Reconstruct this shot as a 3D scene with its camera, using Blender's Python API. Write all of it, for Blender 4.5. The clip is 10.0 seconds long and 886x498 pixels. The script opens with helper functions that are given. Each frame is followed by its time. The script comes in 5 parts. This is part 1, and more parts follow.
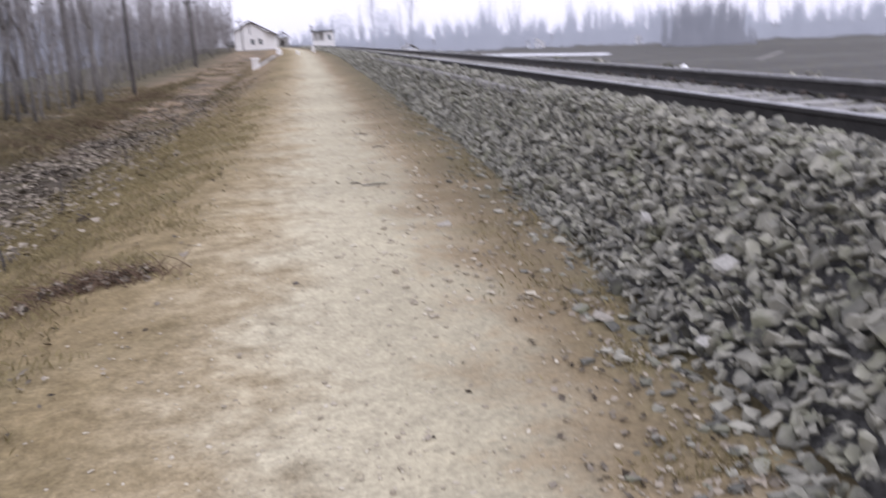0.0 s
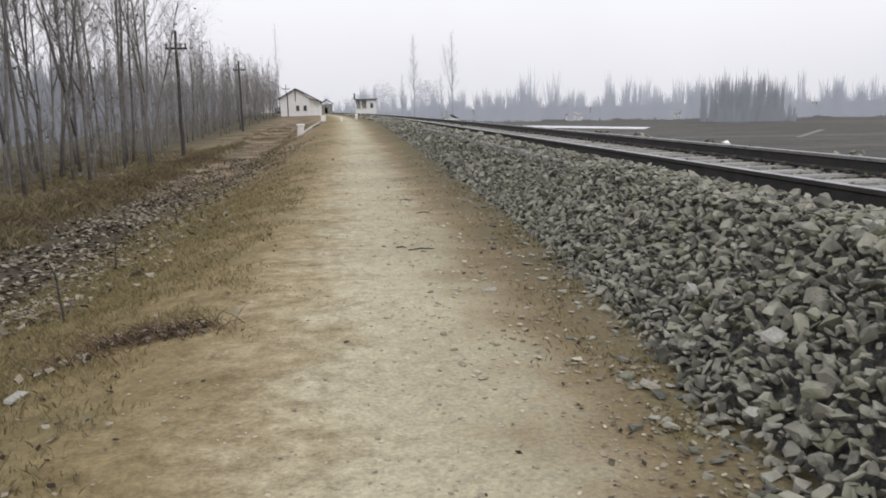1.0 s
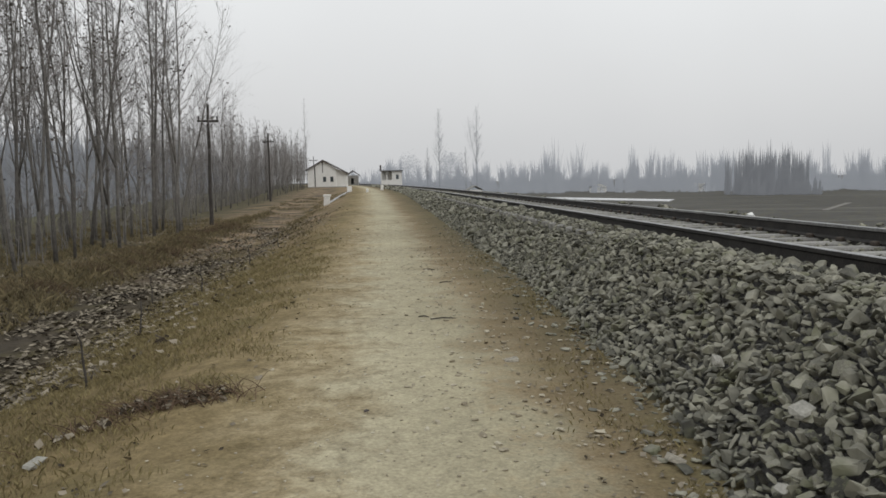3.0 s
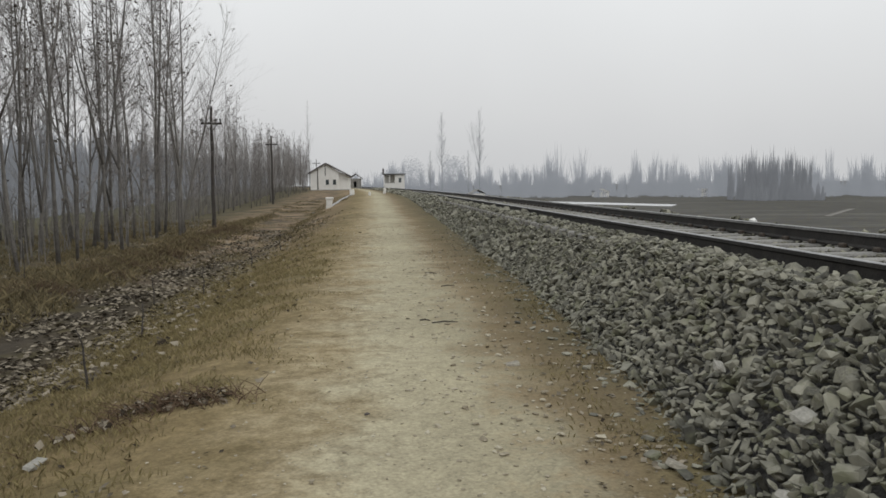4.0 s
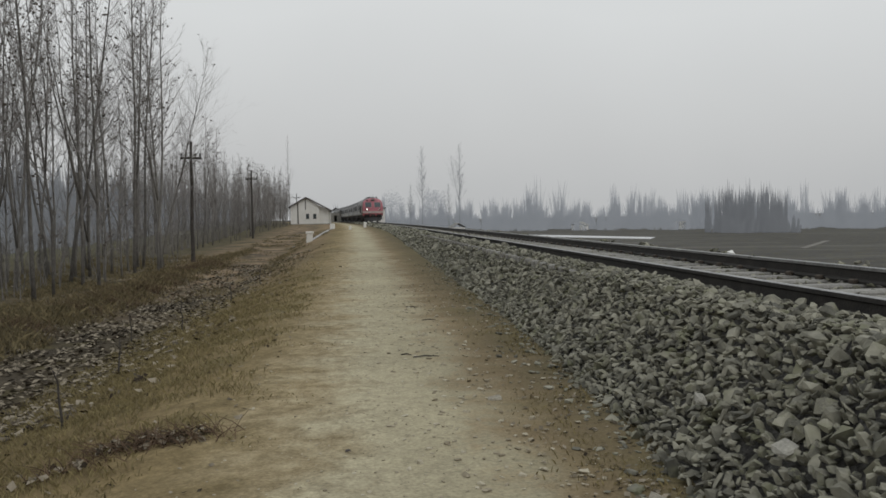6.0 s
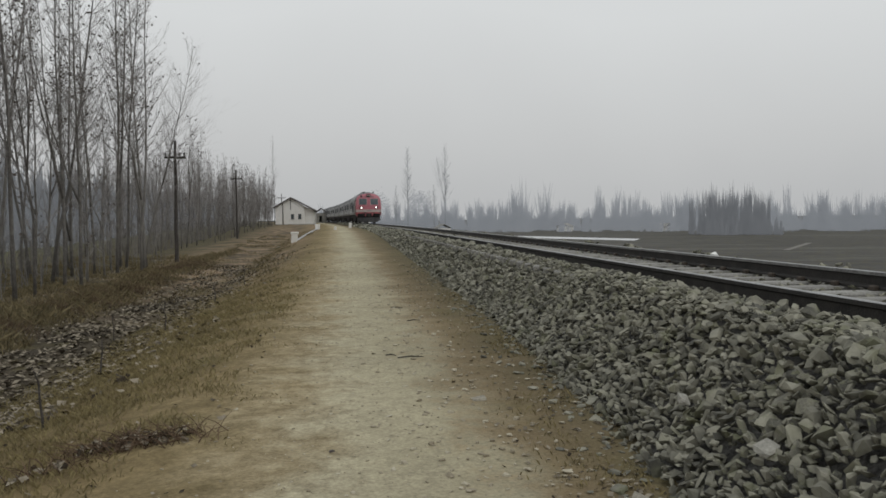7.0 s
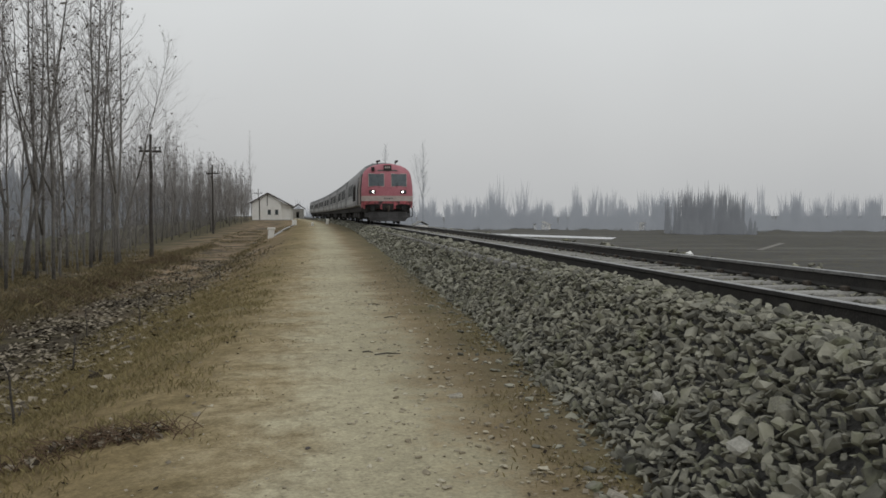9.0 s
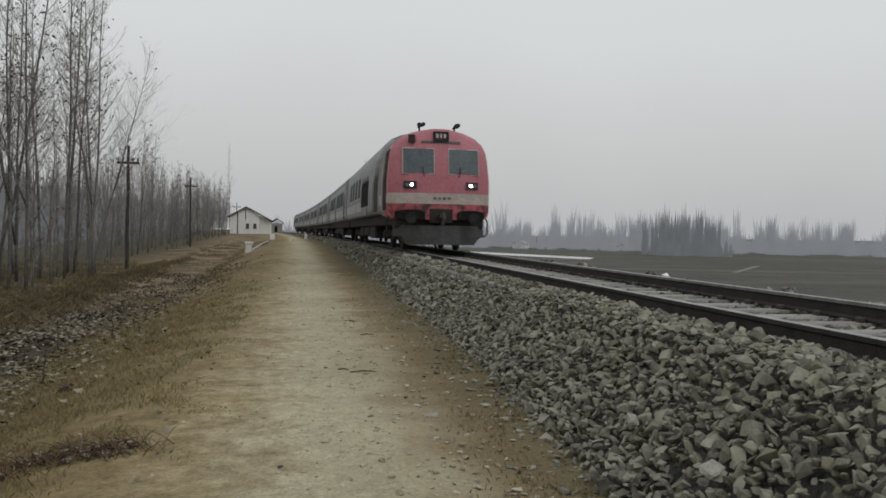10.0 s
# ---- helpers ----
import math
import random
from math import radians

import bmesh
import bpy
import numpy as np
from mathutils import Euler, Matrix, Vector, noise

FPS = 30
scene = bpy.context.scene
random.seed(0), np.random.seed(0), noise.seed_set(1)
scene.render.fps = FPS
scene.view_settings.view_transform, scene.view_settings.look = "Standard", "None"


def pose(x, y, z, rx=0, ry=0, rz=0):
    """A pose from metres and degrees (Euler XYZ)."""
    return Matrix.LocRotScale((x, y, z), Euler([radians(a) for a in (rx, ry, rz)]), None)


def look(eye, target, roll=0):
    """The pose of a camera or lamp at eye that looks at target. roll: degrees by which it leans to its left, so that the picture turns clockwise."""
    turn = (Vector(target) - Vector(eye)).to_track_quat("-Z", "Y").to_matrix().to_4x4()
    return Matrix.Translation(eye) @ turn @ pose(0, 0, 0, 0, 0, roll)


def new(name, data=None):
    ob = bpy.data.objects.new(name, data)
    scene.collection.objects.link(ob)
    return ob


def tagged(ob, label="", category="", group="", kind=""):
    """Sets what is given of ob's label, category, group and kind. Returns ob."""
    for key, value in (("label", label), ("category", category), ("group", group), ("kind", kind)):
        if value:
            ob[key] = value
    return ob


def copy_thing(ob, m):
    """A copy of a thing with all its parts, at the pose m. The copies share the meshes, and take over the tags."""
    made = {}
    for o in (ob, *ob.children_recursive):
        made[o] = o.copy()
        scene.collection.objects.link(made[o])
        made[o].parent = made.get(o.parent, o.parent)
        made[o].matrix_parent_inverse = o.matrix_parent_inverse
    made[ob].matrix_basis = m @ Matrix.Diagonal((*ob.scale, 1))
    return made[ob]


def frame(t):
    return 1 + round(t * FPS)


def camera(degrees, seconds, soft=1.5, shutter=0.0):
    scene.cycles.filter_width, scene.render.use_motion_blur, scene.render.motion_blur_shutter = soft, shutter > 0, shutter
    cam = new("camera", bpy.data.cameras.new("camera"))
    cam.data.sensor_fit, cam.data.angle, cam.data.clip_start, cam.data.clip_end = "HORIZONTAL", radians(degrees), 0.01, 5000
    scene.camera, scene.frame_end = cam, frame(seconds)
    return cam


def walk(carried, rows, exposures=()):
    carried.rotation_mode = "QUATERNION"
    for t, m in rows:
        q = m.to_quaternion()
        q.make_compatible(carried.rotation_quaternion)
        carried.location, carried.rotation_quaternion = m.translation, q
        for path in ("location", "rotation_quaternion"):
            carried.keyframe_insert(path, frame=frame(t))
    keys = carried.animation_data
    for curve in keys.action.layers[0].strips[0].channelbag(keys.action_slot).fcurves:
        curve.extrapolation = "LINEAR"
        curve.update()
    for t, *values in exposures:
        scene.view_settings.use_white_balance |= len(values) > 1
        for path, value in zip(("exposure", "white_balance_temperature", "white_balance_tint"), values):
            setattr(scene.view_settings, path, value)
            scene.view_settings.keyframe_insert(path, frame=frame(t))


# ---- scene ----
cam = camera(58.0, 10.0, soft=1.6, shutter=0.28)
PATH = [
    (0.0, pose(0.098, 0.139, 1.496, 75.12, 2.59, -8.93)),
    (0.1, pose(0.077, 0.117, 1.502, 73.70, 3.30, -11.10)),
    (0.3, pose(0.020, 0.050, 1.530, 75.40, 1.00, -12.80)),
    (0.5, pose(-0.035, -0.025, 1.569, 79.06, -0.20, -8.83)),
    (1.0, pose(-0.018, 0.010, 1.511, 80.02, 1.32, -6.14)),
    (1.2, pose(-0.015, 0.000, 1.512, 82.10, 1.20, -4.90)),
    (1.5, pose(-0.009, -0.009, 1.513, 82.74, 0.97, -4.37)),
    (1.8, pose(-0.005, 0.000, 1.500, 80.05, 1.60, -5.20)),
    (2.0, pose(-0.000, 0.012, 1.488, 80.52, 1.98, -3.18)),
    (2.2, pose(0.000, 0.010, 1.490, 80.55, 1.80, -4.25)),
    (2.5, pose(-0.001, 0.002, 1.493, 84.30, 1.36, -4.64)),
    (3.0, pose(-0.005, -0.001, 1.500, 85.10, 1.07, -4.38)),
    (4.5, pose(0.000, -0.000, 1.500, 85.96, 0.50, -4.40)),
    (4.6, pose(0.000, -0.002, 1.501, 87.36, 0.62, -5.10)),
    (5.0, pose(0.001, -0.005, 1.502, 87.15, 0.69, -5.22)),
    (6.5, pose(-0.006, 0.000, 1.503, 87.96, 0.93, -5.96)),
    (7.0, pose(-0.001, -0.001, 1.499, 87.80, 0.69, -6.64)),
    (7.5, pose(-0.006, 0.000, 1.501, 87.34, 0.43, -7.72)),
    (8.0, pose(-0.010, -0.001, 1.498, 87.37, 0.15, -7.81)),
    (8.5, pose(-0.010, -0.004, 1.503, 87.57, 0.22, -7.86)),
    (9.0, pose(-0.006, -0.003, 1.501, 87.58, 0.14, -8.24)),
    (9.5, pose(-0.004, -0.005, 1.502, 87.51, -0.15, -8.89)),
    (10.0, pose(0.000, -0.004, 1.511, 88.83, -0.91, -9.74)),
]
EXPOSURES = [
    (0.0, 1.03, 5850, 26), (0.5, 0.82, 5950, 21), (1.0, 0.70, 6300, 15), (1.5, 0.56, 6450, 11), (2.0, 0.66, 6450, 11),
    (2.5, 0.40, 6450, 10), (3.0, 0.30, 6450, 10), (4.5, 0.26, 6450, 10), (5.0, 0.14, 6450, 9), (6.5, 0.0, 6450, 9), (10.0, 0.0, 6450, 9),
]

# ---- world and light ----
SUN_EL, SUN_AZ = radians(38), radians(150)
world = bpy.data.worlds.new("overcast_sky")
scene.world = world
world.use_nodes = True
wn, wl = world.node_tree.nodes, world.node_tree.links
wn.clear()
sky = wn.new("ShaderNodeTexSky")
sky.sky_type, sky.sun_disc = "NISHITA", False
sky.sun_elevation, sky.sun_rotation, sky.dust_density, sky.air_density = SUN_EL, SUN_AZ, 6.0, 1.5
grey = wn.new("ShaderNodeHueSaturation")
grey.inputs["Saturation"].default_value, grey.inputs["Value"].default_value = 0.12, 0.05
wl.new(sky.outputs[0], grey.inputs["Color"])
coord = wn.new("ShaderNodeTexCoord")
cloud = wn.new("ShaderNodeTexNoise")
cloud.inputs["Scale"].default_value, cloud.inputs["Detail"].default_value = 2.2, 4.0
wl.new(coord.outputs["Generated"], cloud.inputs["Vector"])
parts = wn.new("ShaderNodeSeparateXYZ")
wl.new(coord.outputs["Generated"], parts.inputs[0])
height = wn.new("ShaderNodeMath")
height.operation = "MULTIPLY_ADD"
height.inputs[1].default_value = 0.16
wl.new(cloud.outputs[0], height.inputs[0])
wl.new(parts.outputs["Z"], height.inputs[2])
ramp = wn.new("ShaderNodeValToRGB")
tones = ((0.06, (0.54, 0.545, 0.55)), (0.16, (0.63, 0.635, 0.635)), (0.32, (0.755, 0.768, 0.77)), (0.7, (0.81, 0.84, 0.855)))
while len(ramp.color_ramp.elements) < len(tones):
    ramp.color_ramp.elements.new(0.5)
for stop, (place, tone) in zip(ramp.color_ramp.elements, tones):
    stop.position, stop.color = place, (*tone, 1)
wl.new(height.outputs[0], ramp.inputs[0])
mixw = wn.new("ShaderNodeMix")
mixw.data_type = "RGBA"
mixw.inputs[0].default_value = 0.85
wl.new(grey.outputs[0], mixw.inputs["A"])
wl.new(ramp.outputs[0], mixw.inputs["B"])
back = wn.new("ShaderNodeBackground")
back.inputs[1].default_value = 1.0
wl.new(mixw.outputs["Result"], back.inputs[0])
wl.new(back.outputs[0], wn.new("ShaderNodeOutputWorld").inputs[0])

sun_data = bpy.data.lights.new("sun", "SUN")
sun_data.energy, sun_data.angle, sun_data.color = 0.35, radians(25), (1.0, 0.97, 0.92)
sun = new("sun", sun_data)
sun.matrix_world = look((20, -30, 40), (0, 0, 0))

# ---- materials ----


def mat(name, c1, c2, scale=8.0, rough=0.8, bump=0.3, metal=0.0, fine=8.0, spread=0.25, island=0.0, random_ob=0.0, depth=0.02, lichen=None, gloss=0.5):
    """Two colours mixed by two scales of noise, with fine relief."""
    m = bpy.data.materials.new(name)
    m.use_nodes = True
    n, l = m.node_tree.nodes, m.node_tree.links
    b = n["Principled BSDF"]
    b.inputs["Roughness"].default_value, b.inputs["Metallic"].default_value = rough, metal
    b.inputs["Specular IOR Level"].default_value = gloss
    co = n.new("ShaderNodeTexCoord")
    t1, t2 = n.new("ShaderNodeTexNoise"), n.new("ShaderNodeTexNoise")
    for t, sc in ((t1, scale), (t2, scale * fine)):
        t.inputs["Scale"].default_value, t.inputs["Detail"].default_value = sc, 5.0
        l.new(co.outputs["Object"], t.inputs["Vector"])
    add = n.new("ShaderNodeMath")
    add.operation = "ADD"
    l.new(t1.outputs[0], add.inputs[0])
    l.new(t2.outputs[0], add.inputs[1])
    last = add.outputs[0]
    for amount, node, out in ((island, "ShaderNodeNewGeometry", "Random Per Island"), (random_ob, "ShaderNodeObjectInfo", "Random")):
        if amount:
            src, mul = n.new(node), n.new("ShaderNodeMath")
            mul.operation = "MULTIPLY_ADD"
            mul.inputs[1].default_value = amount
            l.new(src.outputs[out], mul.inputs[0])
            l.new(last, mul.inputs[2])
            sub = n.new("ShaderNodeMath")
            sub.operation = "SUBTRACT"
            sub.inputs[1].default_value = amount / 2
            l.new(mul.outputs[0], sub.inputs[0])
            last = sub.outputs[0]
    r = n.new("ShaderNodeMapRange")
    r.inputs["From Min"].default_value, r.inputs["From Max"].default_value = 1 - spread, 1 + spread
    l.new(last, r.inputs["Value"])
    mx = n.new("ShaderNodeMix")
    mx.data_type = "RGBA"
    mx.inputs["A"].default_value, mx.inputs["B"].default_value = (*c1, 1), (*c2, 1)
    l.new(r.outputs[0], mx.inputs[0])
    colour = mx.outputs["Result"]
    if lichen:
        t3, patch, tint = n.new("ShaderNodeTexNoise"), n.new("ShaderNodeMapRange"), n.new("ShaderNodeMix")
        t3.inputs["Scale"].default_value, t3.inputs["Detail"].default_value = scale * 1.7, 6.0
        l.new(co.outputs["Object"], t3.inputs["Vector"])
        patch.inputs["From Min"].default_value, patch.inputs["From Max"].default_value, patch.inputs["To Max"].default_value = 0.52, 0.68, 0.65
        l.new(t3.outputs[0], patch.inputs["Value"])
        tint.data_type = "RGBA"
        tint.inputs["B"].default_value = (*lichen, 1)
        l.new(patch.outputs[0], tint.inputs[0])
        l.new(colour, tint.inputs["A"])
        colour = tint.outputs["Result"]
    l.new(colour, b.inputs["Base Color"])
    if bump:
        bp = n.new("ShaderNodeBump")
        bp.inputs["Strength"].default_value, bp.inputs["Distance"].default_value = bump, depth
        l.new(t2.outputs[0], bp.inputs["Height"])
        l.new(bp.outputs[0], b.inputs["Normal"])
    return m


def earth(name):
    """Soil of the whole ground: its cover changes across the embankment, along the curve of the line."""
    m = bpy.data.materials.new(name)
    m.use_nodes = True
    n, l = m.node_tree.nodes, m.node_tree.links
    b = n["Principled BSDF"]
    b.inputs["Roughness"].default_value = 0.95
    b.inputs["Specular IOR Level"].default_value = 0.15
    geo, sep = n.new("ShaderNodeNewGeometry"), n.new("ShaderNodeSeparateXYZ")
    l.new(geo.outputs["Position"], sep.inputs[0])

    def op(kind, a, c=0.0, d=None):
        q = n.new("ShaderNodeMath")
        q.operation = kind
        for i, v in enumerate((a, c, d)):
            if v is None:
                continue
            if isinstance(v, (int, float)):
                q.inputs[i].default_value = v
            else:
                l.new(v, q.inputs[i])
        return q.outputs[0]

    def tex(scale, detail=4.0, rough=0.55):
        q = n.new("ShaderNodeTexNoise")
        q.inputs["Scale"].default_value, q.inputs["Detail"].default_value, q.inputs["Roughness"].default_value = scale, detail, rough
        l.new(geo.outputs["Position"], q.inputs["Vector"])
        return q.outputs[0]

    def mix(f, a, c):
        q = n.new("ShaderNodeMix")
        q.data_type = "RGBA"
        for sock, v in ((q.inputs[0], f), (q.inputs["A"], a), (q.inputs["B"], c)):
            if isinstance(v, tuple):
                sock.default_value = (*v, 1)
            elif isinstance(v, (int, float)):
                sock.default_value = v
            else:
                l.new(v, sock)
        return q.outputs["Result"]

    def step(v, lo, hi):
        q = n.new("ShaderNodeMapRange")
        q.inputs["From Min"].default_value, q.inputs["From Max"].default_value = lo, hi
        l.new(v, q.inputs["Value"])
        return q.outputs[0]

    y = op("MAXIMUM", sep.outputs["Y"], 0.0)
    u = op("ADD", sep.outputs["X"], op("DIVIDE", op("MULTIPLY", y, y), 5700.0))
    big, mid, small, grit = tex(0.25), tex(1.6, 5), tex(7.0, 5, 0.7), tex(38.0, 4, 0.7)
    un = op("ADD", u, op("MULTIPLY", op("SUBTRACT", mid, 0.5), 1.7))
    un = op("ADD", un, op("MULTIPLY", op("SUBTRACT", small, 0.5), 1.0))
    t = step(un, -40.0, 40.0)
    cr = n.new("ShaderNodeValToRGB")
    stops = EARTH_STOPS
    el = cr.color_ramp.elements
    while len(el) < len(stops):
        el.new(0.5)
    for e, (uu, c) in zip(el, stops):
        e.position, e.color = (uu + 40) / 80, (*c, 1)
    l.new(t, cr.inputs[0])
    col = cr.outputs[0]
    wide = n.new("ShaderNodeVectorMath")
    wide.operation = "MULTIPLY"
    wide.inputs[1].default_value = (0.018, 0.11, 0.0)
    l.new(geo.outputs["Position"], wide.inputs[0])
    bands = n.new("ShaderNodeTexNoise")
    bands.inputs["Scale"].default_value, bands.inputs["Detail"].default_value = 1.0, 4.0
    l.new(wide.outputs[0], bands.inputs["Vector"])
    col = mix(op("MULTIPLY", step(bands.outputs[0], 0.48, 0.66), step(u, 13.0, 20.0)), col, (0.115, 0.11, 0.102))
    sandy = op("MULTIPLY", op("MULTIPLY", step(y, 18.0, 34.0), step(op("MULTIPLY", u, -1.0), 1.6, 2.6)), step(op("ADD", u, 12.0), 0.0, 3.0))
    col = mix(op("MULTIPLY", sandy, step(tex(0.5, 5, 0.65), 0.38, 0.6)), col, (0.25, 0.18, 0.115))
    off = op("ABSOLUTE", op("SUBTRACT", u, 0.1))
    moss = op("MULTIPLY", op("MULTIPLY", step(tex(0.9, 4), 0.5, 0.68), 0.6), step(off, 0.7, 1.4))
    col = mix(moss, col, (0.125, 0.108, 0.048))
    tone = op("ADD", op("MULTIPLY", op("SUBTRACT", small, 0.5), 1.15), op("MULTIPLY", op("SUBTRACT", grit, 0.5), 1.3))
    tone = op("ADD", op("ADD", tone, op("ADD", op("MULTIPLY", op("SUBTRACT", big, 0.5), 0.8), op("MULTIPLY", op("SUBTRACT", tex(3.2, 3), 0.5), 0.45))), 1.0)
    hsv = n.new("ShaderNodeHueSaturation")
    l.new(col, hsv.inputs["Color"])
    l.new(op("MAXIMUM", tone, 0.3), hsv.inputs["Value"])
    l.new(hsv.outputs[0], b.inputs["Base Color"])
    bp = n.new("ShaderNodeBump")
    bp.inputs["Strength"].default_value, bp.inputs["Distance"].default_value = 0.65, 0.04
    l.new(op("ADD", small, op("MULTIPLY", grit, 0.4)), bp.inputs["Height"])
    l.new(bp.outputs[0], b.inputs["Normal"])
    return m


EARTH_STOPS = [
    (-39.0, (0.13, 0.135, 0.085)), (-26.0, (0.125, 0.125, 0.075)), (-20.0, (0.09, 0.08, 0.05)), (-8.3, (0.08, 0.066, 0.04)),
    (-7.0, (0.068, 0.055, 0.036)), (-6.0, (0.058, 0.048, 0.036)), (-4.6, (0.095, 0.077, 0.047)), (-3.6, (0.15, 0.113, 0.056)),
    (-1.9, (0.185, 0.139, 0.07)), (-1.15, (0.225, 0.173, 0.09)), (-0.6, (0.295, 0.238, 0.142)), (-0.05, (0.388, 0.345, 0.236)), (0.6, (0.355, 0.317, 0.215)),
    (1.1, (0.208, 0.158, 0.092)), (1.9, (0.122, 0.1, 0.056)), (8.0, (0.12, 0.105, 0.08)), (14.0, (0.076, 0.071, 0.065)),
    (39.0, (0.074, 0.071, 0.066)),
]
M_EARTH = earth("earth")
M_STONE = mat("ballast_stone", (0.048, 0.046, 0.036), (0.287, 0.274, 0.215), 3.0, 0.85, 0.4, lichen=(0.15, 0.152, 0.085), fine=6, spread=0.55, island=1.0, random_ob=1.0)
# far darker than the stones: shade in the gaps is put into this colour
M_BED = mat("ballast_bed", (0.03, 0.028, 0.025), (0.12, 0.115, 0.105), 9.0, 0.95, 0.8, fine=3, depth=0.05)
M_RAIL = mat("rail_rust", (0.02, 0.0185, 0.017), (0.046, 0.041, 0.036), 6, 0.75, 0.3, 0.3)
M_RAILTOP = mat("rail_polish", (0.2, 0.195, 0.19), (0.38, 0.375, 0.37), 5, 0.45, 0.1, 0.9)
M_SLEEPER = mat("sleeper_concrete", (0.17, 0.162, 0.148), (0.31, 0.3, 0.275), 5, 0.9, 0.3, random_ob=0.4)
M_CLIP = mat("clip_steel", (0.05, 0.04, 0.035), (0.1, 0.08, 0.06), 9, 0.7, 0.2, 0.5)
M_RED = mat("red_paint", (0.315, 0.086, 0.108), (0.465, 0.17, 0.2), 1.1, 0.5, 0.05, fine=9, spread=0.4)
M_CREAM = mat("cream_paint", (0.34, 0.28, 0.255), (0.49, 0.415, 0.385), 2, 0.5, 0.05)
M_RED_DIRTY = mat("grimy_red_paint", (0.05, 0.024, 0.026), (0.42, 0.095, 0.11), 1.3, 0.7, 0.1, fine=4, spread=0.22)
M_STRIPE = mat("pale_grey_stripe", (0.28, 0.28, 0.28), (0.48, 0.48, 0.475), 1.0, 0.6, 0.05)
M_SILVER = mat("grey_paint", (0.11, 0.112, 0.115), (0.27, 0.265, 0.265), 0.8, 0.5, 0.05, fine=9, spread=0.45)
M_ROOF_TRAIN = mat("train_roof_grey", (0.09, 0.09, 0.092), (0.17, 0.17, 0.17), 1, 0.7, 0.1)
# black of gear and fittings; also paints the shadow below the cars
M_DARK = mat("undergear_black", (0.017, 0.016, 0.0155), (0.048, 0.044, 0.042), 3, 0.9, 0.3, gloss=0.2)
M_PLOUGH = mat("plough_grey", (0.07, 0.066, 0.066), (0.13, 0.125, 0.125), 2.5, 0.7, 0.15)
M_GLASS = mat("dark_glass", (0.05, 0.065, 0.075), (0.09, 0.11, 0.12), 1.5, 0.12, 0.0)
M_PANE = mat("grimy_pane", (0.018, 0.02, 0.022), (0.045, 0.048, 0.052), 1.5, 0.6, 0.0, gloss=0.15)
M_RUBBER = mat("gangway_rubber", (0.012, 0.012, 0.012), (0.035, 0.035, 0.035), 6, 0.9, 0.3, gloss=0.2)
M_WHITEWASH = mat("whitewash", (0.62, 0.60, 0.56), (0.78, 0.765, 0.73), 1.2, 0.9, 0.2, fine=7, spread=0.4)
M_ROOF = mat("roof_sheet", (0.045, 0.038, 0.036), (0.10, 0.085, 0.08), 1.5, 0.8, 0.2)
M_WOOD = mat("pole_wood", (0.03, 0.026, 0.023), (0.08, 0.07, 0.062), 5, 0.9, 0.4)
M_BARK = mat("poplar_bark", (0.08, 0.073, 0.066), (0.2, 0.187, 0.17), 4, 0.95, 0.4, random_ob=0.35)
# paler than the bark: greying by haze is mixed into this colour
M_TWIG = mat("poplar_twig", (0.17, 0.158, 0.15), (0.30, 0.28, 0.268), 4, 0.95, 0.0, random_ob=0.3)
M_LEAF = mat("dry_leaf", (0.06, 0.05, 0.043), (0.13, 0.108, 0.088), 3, 0.9, 0.0, island=0.7)


def lamp_mat(name, colour, strength):
    m = bpy.data.materials.new(name)
    m.use_nodes = True
    b = m.node_tree.nodes["Principled BSDF"]
    b.inputs["Emission Color"].default_value = (*colour, 1)
    b.inputs["Emission Strength"].default_value = strength
    return m


M_LAMP = lamp_mat("headlamp_glow", (1.0, 0.97, 0.9), 9.0)


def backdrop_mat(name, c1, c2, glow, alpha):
    """Twigs with mist painted in by pale colour and glow; sky shows through each."""
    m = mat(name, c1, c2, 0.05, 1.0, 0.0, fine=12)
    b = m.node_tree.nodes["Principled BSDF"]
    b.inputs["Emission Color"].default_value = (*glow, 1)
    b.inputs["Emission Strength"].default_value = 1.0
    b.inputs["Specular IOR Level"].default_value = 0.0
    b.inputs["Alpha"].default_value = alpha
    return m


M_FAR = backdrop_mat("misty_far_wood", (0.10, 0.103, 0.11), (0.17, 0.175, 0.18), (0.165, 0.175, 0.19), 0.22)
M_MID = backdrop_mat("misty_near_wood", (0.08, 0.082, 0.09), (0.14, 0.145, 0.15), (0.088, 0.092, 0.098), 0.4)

# ---- mesh helpers ----


def obj(name, bm, material, parent=None, label="", smooth=False):
    me = bpy.data.meshes.new(name)
    bm.to_mesh(me)
    bm.free()
    for mm in material if isinstance(material, (list, tuple)) else [material]:
        me.materials.append(mm)
    if smooth:
        for p in me.polygons:
            p.use_smooth = True
    ob = new(name, me)
    if parent:
        ob.parent = parent
    return tagged(ob, label)


def part(name, bm, material, parent, label="", smooth=False):
    return obj(name, bm, material, parent, label, smooth)


def share(name, me, parent, m):
    """One more piece on a mesh that already exists."""
    ob = new(name, me)
    ob.parent = parent
    ob.matrix_basis = m
    return ob


def arrays(name, verts, faces, material, parent=None):
    me = bpy.data.meshes.new(name)
    me.from_pydata(verts, [], faces)
    me.materials.append(material)
    ob = new(name, me)
    if parent:
        ob.parent = parent
    return ob


